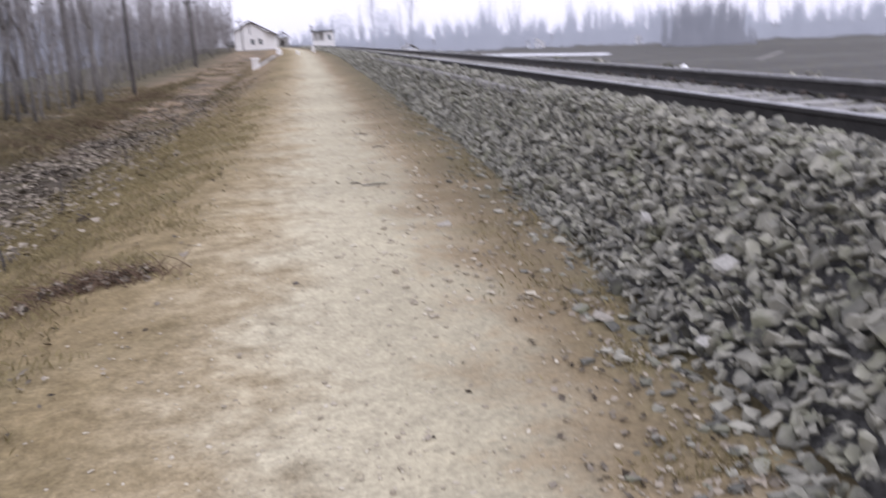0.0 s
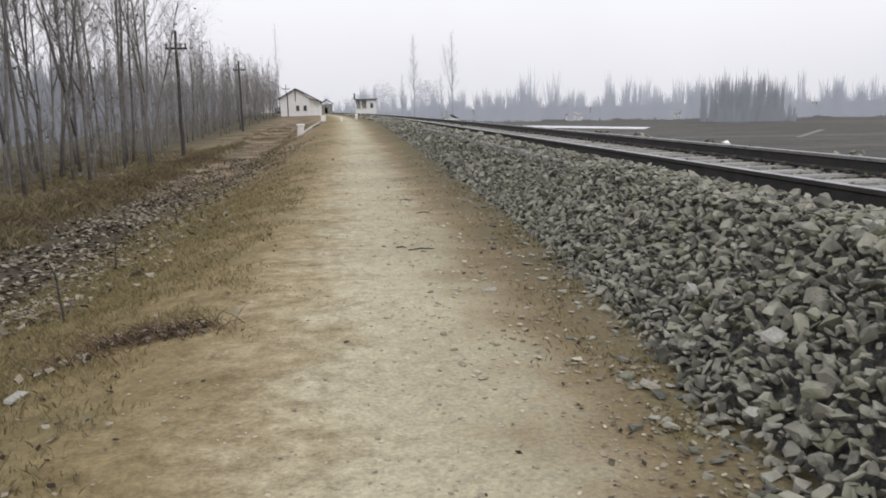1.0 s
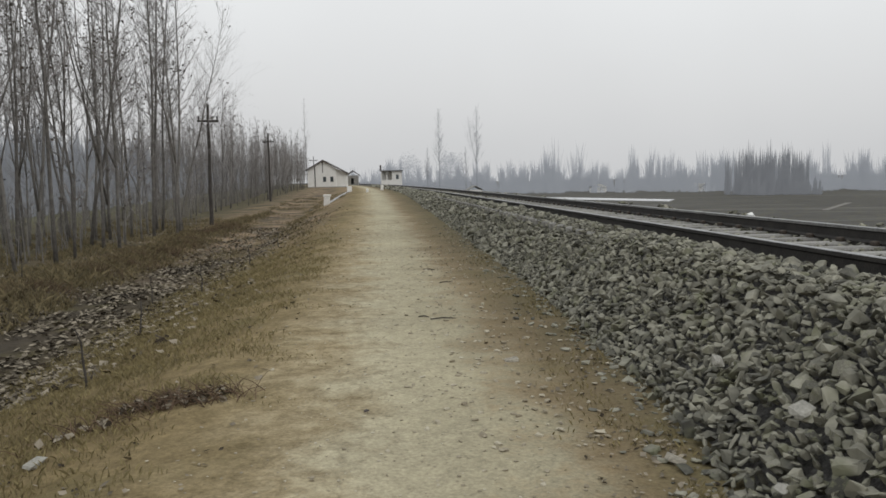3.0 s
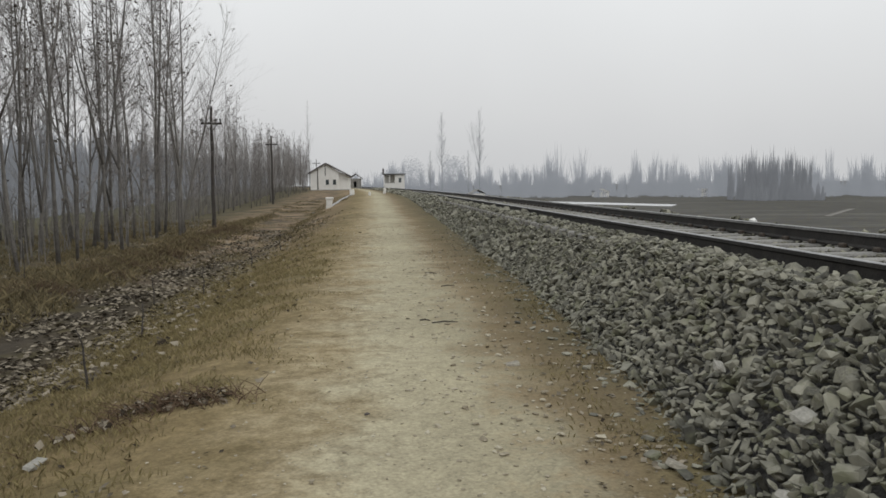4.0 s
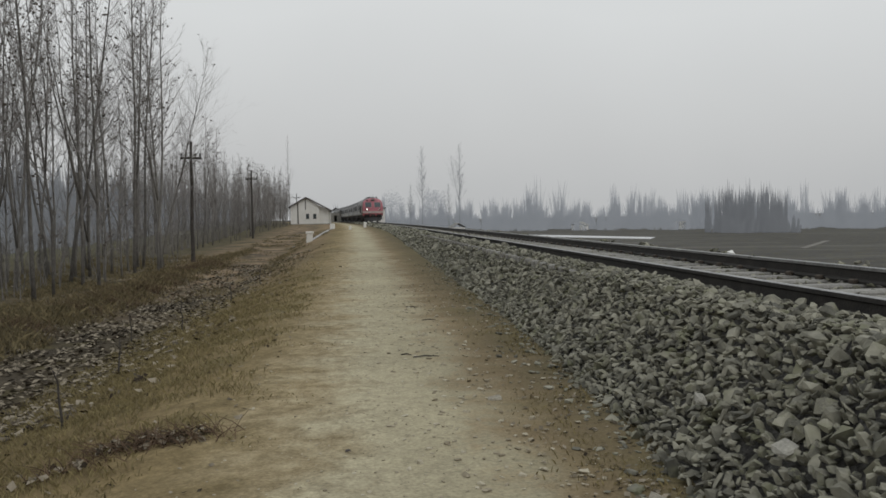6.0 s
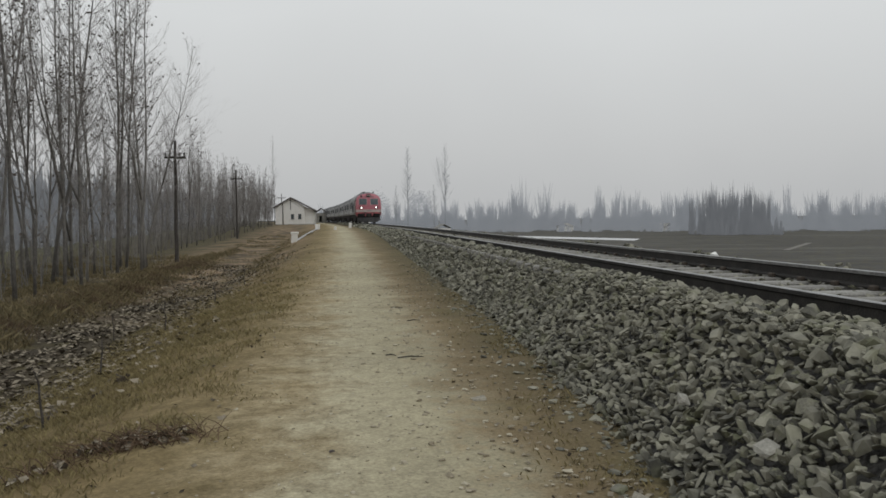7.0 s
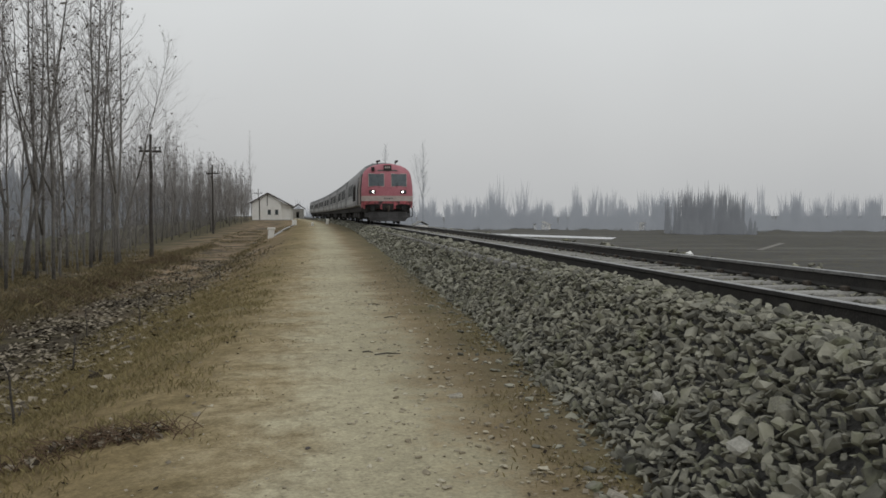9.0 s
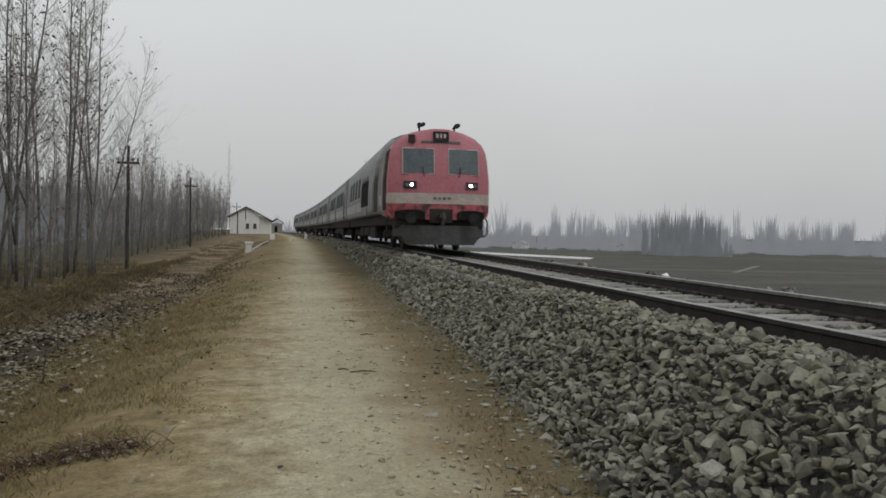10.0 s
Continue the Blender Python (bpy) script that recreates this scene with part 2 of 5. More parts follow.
def box(bm, x0, x1, y0, y1, z0, z1, bevel=0.0):
    g = bmesh.ops.create_cube(bm, size=1)["verts"]
    for v in g:
        v.co = Vector(((x0 + x1) / 2 + v.co.x * (x1 - x0), (y0 + y1) / 2 + v.co.y * (y1 - y0), (z0 + z1) / 2 + v.co.z * (z1 - z0)))
    if bevel:
        edges = list({e for v in g for e in v.link_edges})
        bmesh.ops.bevel(bm, geom=edges, offset=bevel, segments=1, affect="EDGES")
    return bm


def boxed(x0, x1, y0, y1, z0, z1, bevel=0.0):
    return box(bmesh.new(), x0, x1, y0, y1, z0, z1, bevel)


def tube(bm, points, radii, sides=6, cap=True):
    """A tapered tube along points."""
    rings = []
    for i, p in enumerate(points):
        p = Vector(p)
        a = Vector(points[max(i - 1, 0)])
        b = Vector(points[min(i + 1, len(points) - 1)])
        d = (b - a).normalized()
        side = d.orthogonal().normalized() if not rings else (prev - d * prev.dot(d)).normalized()
        prev = side
        other = d.cross(side)
        rings.append([bm.verts.new(p + (side * math.cos(2 * math.pi * k / sides) + other * math.sin(2 * math.pi * k / sides)) * radii[i]) for k in range(sides)])
    for r0, r1 in zip(rings, rings[1:]):
        for k in range(sides):
            bm.faces.new((r0[k], r0[(k + 1) % sides], r1[(k + 1) % sides], r1[k]))
    if cap and sides > 2:
        bm.faces.new(rings[0][::-1])
        bm.faces.new(rings[-1])
    return bm


def cylinder(bm, a, b, r, sides=12):
    return tube(bm, [a, b], [r, r], sides)


# ---- the lie of the land ----
RADIUS = 5700.0
FIELD_Z = -3.0
TRACK_X, RAIL_Z, GAUGE = 4.22, 0.93, 1.745


def field_z(x):
    """The fields fall gently away from the line."""
    return FIELD_Z - min(2.5, 0.008 * max(0.0, x - 30.0))


def bend(y):
    return max(y, 0.0) ** 2 / RADIUS


def lerp_table(table, v):
    if v <= table[0][0]:
        return table[0][1]
    for (a, p), (b, q) in zip(table, table[1:]):
        if v <= b:
            f = (v - a) / (b - a)
            return p + (q - p) * f
    return table[-1][1]


PATH_Z = [(18, 0.0), (28, 0.08), (37, 0.23), (47, 0.4), (58, 0.53), (75, 0.62), (400, 0.6)]
DITCH_Z = [(24, -1.05), (40, -0.85), (60, -0.35), (90, 0.0), (130, 0.4), (170, 0.52), (400, 0.4)]
BANK_Z = [(24, -0.85), (46, -0.88), (60, -0.7), (90, -0.45), (130, 0.2), (170, 0.5), (400, 0.3)]
TOE = [(0, 1.52), (3.7, 1.63), (5, 1.76), (8, 1.92), (11, 2.04), (15, 2.13), (24, 2.22), (60, 2.32)]


def ground_z(x, y):
    u = x + bend(min(y, 300)) * max(0.0, 1 - max(0.0, abs(x) - 40) / 60)
    pz, dz, bz = lerp_table(PATH_Z, y), lerp_table(DITCH_Z, y), lerp_table(BANK_Z, y)
    rough = 0.05 * noise.noise((x * 0.9, y * 0.9, 0)) + 0.02 * noise.noise((x * 3.1, y * 3.1, 5))
    if u > 6.5:
        z = lerp_table([(6.5, pz), (8.5, pz - 0.6), (16, FIELD_Z)], u) if u < 16 else field_z(x)
    elif u > -1.2:
        z = pz
        rough = rough * 0.5 + 0.007 * noise.noise((x * 7, y * 5, 3))
    else:
        z = lerp_table([(-60, bz - 0.1), (-12, bz), (-7.75, bz + 0.06), (-7.15, dz + 0.1), (-6.6, dz), (-4.6, dz), (-3.4, dz + (pz - dz) * 0.45), (-2.0, pz - 0.13), (-1.2, pz)], u)
    if abs(u) > 60:
        rough *= 0.3
    rough *= min(1.0, max(0.25, 1.0 - (y - 24.0) / 24.0))
    return z + rough


def spaced(stops):
    out = []
    for a, b, d in stops:
        n = max(1, round((b - a) / d))
        out += [a + (b - a) * i / n for i in range(n)]
    return out + [stops[-1][1]]


def sheet(name, us, ys, material, lift=0.0):
    verts, faces, nu = [], [], len(us)
    for y in ys:
        for u in us:
            x = u - bend(min(y, 300)) * max(0.0, 1 - max(0.0, abs(u) - 40) / 60)
            edge = min(1.0, (us[-1] - abs(u)) / 0.3) if lift else 0.0
            verts.append((x, y, ground_z(x, y) + (lift + 0.03) * edge - (0.03 if lift else 0.0)))
    for j in range(len(ys) - 1):
        for i in range(nu - 1):
            a = j * nu + i
            faces.append((a, a + 1, a + nu + 1, a + nu))
    ob = arrays(name, verts, faces, material)
    for p in ob.data.polygons:
        p.use_smooth = True
    return ob


ys_ground = spaced([(-2500, -100, 400), (-100, -8, 8), (-8, -3, 1), (-3, 30, 0.22), (30, 60, 0.6), (60, 200, 3), (200, 600, 20), (600, 3000, 400)])
us_ground = spaced([(-2500, -200, 400), (-200, -40, 20), (-40, -12, 2), (-12, -1.4, 0.22), (-1.4, 3, 0.4), (3, 7, 1), (7, 14, 0.5), (14, 60, 5), (60, 200, 20), (200, 2500, 400)])
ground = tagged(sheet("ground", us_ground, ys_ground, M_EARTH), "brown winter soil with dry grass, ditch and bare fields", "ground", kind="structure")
path = tagged(sheet("path", spaced([(-1.25, 1.25, 0.1)]), spaced([(-12, -3, 0.5), (-3, 24, 0.1), (24, 60, 0.3), (60, 300, 3)]), M_EARTH, 0.006),
              "trodden pale dirt footpath beside the railway ballast", "path", kind="structure")


def bed_z(u, y):
    """Top of the ballast across the track."""
    toe, pz = lerp_table(TOE, y), lerp_table(PATH_Z, y)
    top = RAIL_Z - 0.20
    out = RAIL_Z - 0.13
    brow = min(3.1, toe + 1.0)
    return lerp_table([(toe, pz - 0.03), (toe + 0.2, pz + 0.16 * (out - pz)), (brow - 0.12, out - 0.06), (brow, out), (3.2, out), (3.3, top), (5.6, top), (5.95, top - 0.05), (7.6, pz - 0.75), (8.5, pz - 0.9)], u)


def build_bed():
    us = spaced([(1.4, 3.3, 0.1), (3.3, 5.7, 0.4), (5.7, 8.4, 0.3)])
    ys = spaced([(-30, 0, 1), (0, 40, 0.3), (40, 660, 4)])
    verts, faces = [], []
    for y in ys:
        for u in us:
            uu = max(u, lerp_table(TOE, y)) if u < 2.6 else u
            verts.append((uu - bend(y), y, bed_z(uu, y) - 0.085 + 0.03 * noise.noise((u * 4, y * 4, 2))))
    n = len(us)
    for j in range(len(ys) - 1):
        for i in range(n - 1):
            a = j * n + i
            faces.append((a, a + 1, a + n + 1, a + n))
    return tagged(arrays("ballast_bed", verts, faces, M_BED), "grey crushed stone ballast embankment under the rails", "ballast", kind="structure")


ballast_bed = build_bed()

# ---- rails and sleepers ----
RAIL_PROFILE = [(-0.068, -0.165), (0.068, -0.165), (0.068, -0.15), (0.012, -0.13), (0.012, -0.05), (0.034, -0.035), (0.034, -0.004), (0.028, 0.0), (-0.028, 0.0), (-0.034, -0.004), (-0.034, -0.035), (-0.012, -0.05), (-0.012, -0.13), (-0.068, -0.15)]


def build_rail(offset, worn, label):
    """worn: the faces of the profile that the wheels keep bright."""
    ys = spaced([(-30, 60, 2.5), (60, 660, 8)])
    bm = bmesh.new()
    rings = [[bm.verts.new((TRACK_X + offset + px - bend(y), y, RAIL_Z + pz)) for px, pz in RAIL_PROFILE] for y in ys]
    k = len(RAIL_PROFILE)
    for a, b in zip(rings, rings[1:]):
        for i in range(k):
            f = bm.faces.new((a[i], b[i], b[(i + 1) % k], a[(i + 1) % k]))
            f.material_index = 1 if i in worn else 0
    return tagged(obj("rail", bm, [M_RAIL, M_RAILTOP]), label, "rail", "rails of the track", kind="structure")


build_rail(-GAUGE / 2, (5, 6, 7, 8), "rusty steel rail with worn bright head on concrete sleepers")
build_rail(GAUGE / 2, (6, 7, 8, 9), "rusty steel rail with worn bright head on concrete sleepers")


def build_sleepers():
    bm = bmesh.new()
    box(bm, -1.375, 1.375, -0.125, 0.125, -0.36, -0.175, 0.02)
    base = obj("sleeper", bm, M_SLEEPER)
    tagged(base, "grey concrete railway sleeper bedded in ballast", "sleeper", "sleepers of the track")
    for side in (-1, 1):
        for d in (-0.1, 0.1):
            c = bmesh.new()
            x = side * GAUGE / 2 + d
            box(c, x - 0.03, x + 0.03, -0.05, 0.05, -0.18, -0.125, 0.012)
            part("rail_clip", c, M_CLIP, base, "dark steel rail clip")
    first = True
    y = -9.0
    while y < 130:
        m = pose(TRACK_X - bend(y), y, RAIL_Z, 0, 0, math.degrees(math.atan(2 * max(y, 0) / RADIUS)))
        if first:
            base.matrix_basis = m
            first = False
        else:
            copy_thing(base, m)
        y += 0.62


build_sleepers()

# ---- train ----
SECTION = [(1.40, 0.98), (1.58, 1.08), (1.62, 1.25), (1.625, 1.50), (1.625, 1.76), (1.62, 2.2), (1.60, 2.45), (1.57, 2.85), (1.52, 3.15), (1.40, 3.40), (1.18, 3.60), (0.85, 3.75), (0.45, 3.83), (0.0, 3.86)]
# behind the cab the roof is higher and the body stops above a deep black underframe
TALL = [(1.45, 1.18), (1.58, 1.22), (1.62, 1.30), (1.625, 1.46), (1.625, 1.86), (1.62, 2.2), (1.60, 2.5), (1.58, 2.95), (1.54, 3.3), (1.42, 3.6), (1.20, 3.82), (0.85, 3.98), (0.45, 4.07), (0.0, 4.10)]
CAR_LEN, CAR_PITCH = 20.3, 21.0


def rake(z):
    return 0.16 * max(0.0, z - 2.2) ** 1.3


def body_shell(y0, y1, raked, colours, ramp=False):
    """Side walls and roof of a car; colours(z) picks the slot."""
    bm = bmesh.new()
    def whole(section):
        return [(-x, z) for x, z in section] + [(x, z) for x, z in section[-2::-1]]
    prof = whole(SECTION if raked or ramp else TALL)
    if raked:
        rings = [[bm.verts.new((x, y + (rake(z) if i == 0 else 0), z)) for x, z in prof] for i, y in enumerate((y0, y1))]
    else:
        rings = [[bm.verts.new((x, y, z)) for x, z in (prof if i == 0 else whole(TALL))] for i, y in enumerate((y0, y0 + 2.0, y1))]
    for a, b in zip(rings, rings[1:]):
        for i in range(len(prof) - 1):
            f = bm.faces.new((a[i], a[i + 1], b[i + 1], b[i]))
            f.material_index = colours((prof[i][1] + prof[i + 1][1]) / 2)
            f.smooth = prof[i][1] > 2.8
    for ring in (rings[0], rings[-1]):
        f = bm.faces.new(ring)
        f.material_index = 0
    bmesh.ops.recalc_face_normals(bm, faces=bm.faces)
    return bm


def bogie(parent, y):
    bm = bmesh.new()
    for s in (-1, 1):
        box(bm, s * 1.12 - 0.07, s * 1.12 + 0.07, y - 1.75, y + 1.75, 0.42, 0.66, 0.03)
        for w in (-1.4, 1.4):
            box(bm, s * 1.12 - 0.12, s * 1.12 + 0.12, y + w - 0.16, y + w + 0.16, 0.32, 0.62, 0.03)
        for w in (-0.35, 0.35):
            cylinder(bm, (s * 1.12, y + w, 0.5), (s * 1.12, y + w, 0.98), 0.13, 10)
    box(bm, -1.1, 1.1, y - 0.3, y + 0.3, 0.5, 0.9, 0.04)
    frame_ob = part("bogie", bm, M_DARK, parent)
    for w in (-1.4, 1.4):
        wb = bmesh.new()
        cylinder(wb, (-0.86, y + w, 0.455), (0.86, y + w, 0.455), 0.09, 10)
        for s in (-1, 1):
            cylinder(wb, (s * 0.82, y + w, 0.455), (s * 0.95, y + w, 0.455), 0.455, 24)
        # black instead of steel: the shadow under the car is in the colour
        part("wheelset", wb, M_DARK, frame_ob)


def underframe(parent, y0, y1):
    bm = bmesh.new()
    box(bm, -1.42, 1.42, y0, y1, 0.8, 1.2, 0.03)
    # added shading box, no equipment: it shuts out daylight below the car
    box(bm, -1.0, 1.0, -5.2, 5.2, 0.36, 0.8, 0.05)
    for a, b, d in ((-3.6, -1.2, 0.32), (-0.8, 1.6, 0.4), (2.0, 3.8, 0.35)):
        for s in (-1, 1):
            box(bm, s * 0.95 - 0.4, s * 0.95 + 0.4, a, b, d, 0.82, 0.05)
    part("underframe", bm, M_DARK, parent, "black underframe with equipment boxes and an added shading box")


def side_panel(name, parent, y0, y1, z0, z1, material, side, proud=0.012, label=""):
    """A flat panel lying on the side wall, leaning with it."""
    def wall(z):
        return lerp_table([(z, x) for x, z in SECTION], z)
    bm = bmesh.new()
    zs = [z0, (z0 + z1) / 2, z1]
    ring = []
    for z in zs:
        w = wall(z) + 0.02 * max(0.0, z - 2.4)
        ring.append([bm.verts.new((side * (w + o), y, z)) for y, o in ((y0, -0.03), (y0, proud), (y1, proud), (y1, -0.03))])
    for a, b in zip(ring, ring[1:]):
        for i in range(3):
            bm.faces.new((a[i], a[i + 1], b[i + 1], b[i]))
    bm.faces.new(ring[0])
    bm.faces.new(ring[-1])
    bmesh.ops.recalc_face_normals(bm, faces=bm.faces)
    return part(name, bm, material, parent, label)


def car_window(parent, y, side, w=1.1):
    side_panel("window_frame", parent, y - w / 2 - 0.08, y + w / 2 + 0.08, 2.0, 3.04, M_STRIPE, side, 0.012)
    pane = side_panel("window", parent, y - w / 2, y + w / 2, 2.08, 2.96, M_PANE, side, 0.02)
    return pane


def car_door(parent, y, side, material=None):
    d = side_panel("door", parent, y - 0.55, y + 0.55, 1.28, 3.15, material or M_DARK, side, 0.014, "dark open car doorway")
    for e in (-0.62, 0.62):
        side_panel("door_rail", parent, y + e - 0.03, y + e + 0.03, 1.4, 2.8, M_STRIPE, side, 0.05, "pale grab rail")
    return d


def passenger_colours(z):
    if z > 3.4:
        return 1
    if 1.4 < z < 1.9:
        return 2
    return 0


def gangway(parent, y):
    bm = boxed(-0.65, 0.65, y - 0.36, y + 0.36, 1.05, 3.25, 0.05)
    part("gangway", bm, M_RUBBER, parent, "black rubber gangway between cars")


def passenger_car():
    car = new("passenger_car")
    h = CAR_LEN / 2
    part("body", body_shell(-h, h, False, passenger_colours), [M_SILVER, M_ROOF_TRAIN, M_STRIPE], car, "grey car body with a pale stripe")
    for side in (-1, 1):
        for y in (-h + 1.6, -0.9 + 0.9, h - 1.6):
            car_door(car, y, side)
        for i in range(5):
            car_window(car, -h + 3.3 + i * 1.4, side, 1.0)
            car_window(car, h - 3.3 - i * 1.4, side, 1.0)
    underframe(car, -h + 0.2, h - 0.2)
    bogie(car, -h + 2.9)
    bogie(car, h - 2.9)
    gangway(car, h + 0.33)
    for y in (-6, -2, 2, 6):
        bm = boxed(-0.3, 0.3, y - 0.3, y + 0.3, 4.02, 4.2, 0.05)
        part("roof_vent", bm, M_ROOF_TRAIN, car)
    return tagged(car, "grey passenger rail car with pale stripe and dark windows", "rail car", "cars of the train")


def cab_front(car, h):
    """The red bowed front, built in bands of height with its own stripe."""
    zs = [0.98, 1.25, 1.47, 1.80, 2.0, 2.2, 2.45, 2.85, 3.15, 3.40, 3.60, 3.75, 3.83]
    bm = bmesh.new()
    table = [(z, x) for x, z in SECTION]
    cols = 14
    rows = []
    for z in zs:
        w = lerp_table(table, z)
        row = []
        for i in range(cols + 1):
            f = -1 + 2 * i / cols
            f = math.copysign(abs(f) ** 0.75, f)
            row.append(bm.verts.new((f * w, -h - 0.45 + 0.45 * abs(f) ** 4 + rake(z), z)))
        rows.append(row)
    for k, (a, b) in enumerate(zip(rows, rows[1:])):
        for i in range(cols):
            f = bm.faces.new((a[i], a[i + 1], b[i + 1], b[i]))
            f.material_index = 1 if k == 2 else (2 if k < 2 else 0)
            f.smooth = True
    top = bm.verts.new((0, -h + rake(3.86), 3.86))
    for i in range(cols):
        bm.faces.new((rows[-1][i], rows[-1][i + 1], top))
    bmesh.ops.recalc_face_normals(bm, faces=bm.faces)
    return part("cab_front", bm, [M_RED, M_CREAM, M_RED_DIRTY], car, "faded red cab front with a cream stripe")


def power_car():
    car = new("power_car")
    h = CAR_LEN / 2

    def colours(z):
        return 1 if z > 3.5 else (2 if 1.46 < z < 1.86 else 0)
    part("body", body_shell(-h + 1.1, h, False, colours, True), [M_SILVER, M_ROOF_TRAIN, M_STRIPE], car, "grey car body with a pale stripe")
    part("cab_shell", body_shell(-h, -h + 1.1, True, lambda z: 1 if 1.5 < z < 1.76 else (2 if z < 1.4 else 0)), [M_RED, M_CREAM, M_RED_DIRTY], car, "red cab sides and roof")
    front = cab_front(car, h)

    def on_front(x, z, out=0.0):
        return -h - 0.45 + 0.45 * (abs(x) / 1.6) ** 5.3 + rake(z) - out

    def front_panel(name, x0, x1, z0, z1, material, out, label="", parent=car, thick=0.05):
        bm = bmesh.new()
        a = [bm.verts.new((x, on_front(x, z, out), z)) for x, z in ((x0, z0), (x1, z0), (x1, z1), (x0, z1))]
        b = [bm.verts.new((v.co.x, v.co.y + thick + out, v.co.z)) for v in a]
        bm.faces.new(a)
        for i in range(4):
            bm.faces.new((a[i], a[(i + 1) % 4], b[(i + 1) % 4], b[i]))
        bmesh.ops.recalc_face_normals(bm, faces=bm.faces)
        return part(name, bm, material, parent, label)

    for s in (-1, 1):
        x0, x1 = sorted((s * 0.215, s * 1.215))
        wf = front_panel("windscreen_frame", x0, x1, 2.385, 3.215, M_CREAM, 0.02, "pale windscreen frame")
        x0, x1 = sorted((s * 0.245, s * 1.185))
        front_panel("windscreen", x0, x1, 2.42, 3.18, M_GLASS, 0.034, "dark glass windscreen", wf)
        wiper = bmesh.new()
        tube(wiper, [(s * 0.55, on_front(s * 0.55, 2.3, 0.05), 2.3), (s * 0.58, on_front(0.6, 2.42, 0.07), 2.42), (s * 0.6, on_front(0.6, 2.62, 0.07), 2.62)], [0.014] * 3, 5)
        part("wiper", wiper, M_DARK, wf)
        x0, x1 = sorted((s * 0.78, s * 1.17))
        hb = front_panel("headlamp_box", x0, x1, 1.94, 2.16, M_DARK, 0.03, "black headlamp housing")
        lamp = bmesh.new()
        xl = s * 0.93
        cylinder(lamp, (xl, on_front(xl, 2.05, 0.05), 2.05), (xl, on_front(xl, 2.05, 0.0), 2.05), 0.05, 16)
        part("headlamp", lamp, M_LAMP, hb, "lit white headlamp")
        tail = bmesh.new()
        xt = s * 1.08
        cylinder(tail, (xt, on_front(xt, 2.05, 0.045), 2.05), (xt, on_front(xt, 2.05, 0.0), 2.05), 0.06, 12)
        part("marker_lamp", tail, M_GLASS, hb, "unlit marker lamp")
        horn = bmesh.new()
        tube(horn, [(s * 0.57, -h + 0.55, 3.7), (s * 0.57, -h + 0.55, 3.94)], [0.03, 0.03], 8)
        tube(horn, [(s * 0.57, -h + 0.75, 3.97), (s * 0.57, -h + 0.5, 3.98), (s * 0.6, -h + 0.33, 4.0)], [0.03, 0.045, 0.085], 10)
        tube(horn, [(s * 0.57 + 0.11, -h + 0.75, 4.02), (s * 0.57 + 0.11, -h + 0.4, 4.04)], [0.03, 0.065], 10)
        part("horn", horn, M_DARK, car, "black roof horn")
        buf = bmesh.new()
        cylinder(buf, (s * 0.98, -h - 0.75, 1.02), (s * 0.98, -h - 0.3, 1.02), 0.1, 12)
        cylinder(buf, (s * 0.98, -h - 0.82, 1.02), (s * 0.98, -h - 0.75, 1.02), 0.17, 20)
        part("buffer", buf, M_RUBBER, car, "black round buffer")
        step = bmesh.new()
        tube(step, [(s * 1.5, -h + 0.2, 1.15), (s * 1.62, -h + 0.15, 0.95), (s * 1.62, -h + 0.15, 0.55), (s * 1.5, -h + 0.2, 0.45)], [0.025] * 4, 6)
        part("hand_rail", step, M_DARK, car)
        # dark panel for soot, with the buffer's shadow painted in as black
        soot_shade = bmesh.new()
        cols = [[soot_shade.verts.new((s * x, on_front(s * x, z, 0.014), z)) for z in (0.99, 1.1, top)] for x, top in ((0.5, 1.2), (0.6, 1.25), (0.85, 1.28), (1.1, 1.28), (1.3, 1.25), (1.42, 1.22))]
        for a, b in zip(cols, cols[1:]):
            for k in range(2):
                soot_shade.faces.new((a[k], b[k], b[k + 1], a[k + 1]))
        bmesh.ops.solidify(soot_shade, geom=soot_shade.faces[:], thickness=0.02)
        part("lower_panel", soot_shade, M_DARK, car, "black panel of soot and painted buffer shadow")
    # destination box, vent, lower gear
    db = front_panel("destination_box", -0.24, 0.24, 3.44, 3.74, M_DARK, 0.10, "black route indicator box", thick=0.3)
    for i, w in enumerate((0.08, 0.06, 0.07)):
        x = -0.13 + i * 0.12
        front_panel("indicator_bar", x - w / 2, x + w / 2, 3.53, 3.66, M_CREAM, 0.112, "", db, 0.01)
    front_panel("front_grille", -0.62, 0.62, 3.37, 3.44, M_PLOUGH, 0.02, "dark ventilation slot")
    front_panel("side_vent", -1.02, -0.82, 3.38, 3.62, M_DARK, 0.05, "dark square vent")
    for i, w in enumerate((0.05, 0.04, 0.055, 0.05)):
        x = -0.2 + i * 0.15
        front_panel("stripe_bar", x - w, x + w, 1.60, 1.68, M_ROOF_TRAIN, 0.008, "", car, 0.01)
    cp = boxed(-0.36, 0.36, -h - 0.5, -h - 0.2, 0.86, 1.32, 0.03)
    part("coupler_pocket", cp, M_DARK, car, "black coupler pocket")
    ck = bmesh.new()
    box(ck, -0.09, 0.09, -h - 0.85, -h - 0.4, 1.0, 1.16, 0.03)
    tube(ck, [(0, -h - 0.82, 1.2), (0.03, -h - 0.86, 1.0), (-0.02, -h - 0.84, 0.8)], [0.05, 0.06, 0.05], 8)
    part("coupler", ck, M_CLIP, car, "dark steel screw coupling")
    pl = bmesh.new()
    cols = [(-1.45, 0.25), (-1.2, 0.0), (-0.6, -0.18), (0, -0.24), (0.6, -0.18), (1.2, 0.0), (1.45, 0.25)]
    rr = []
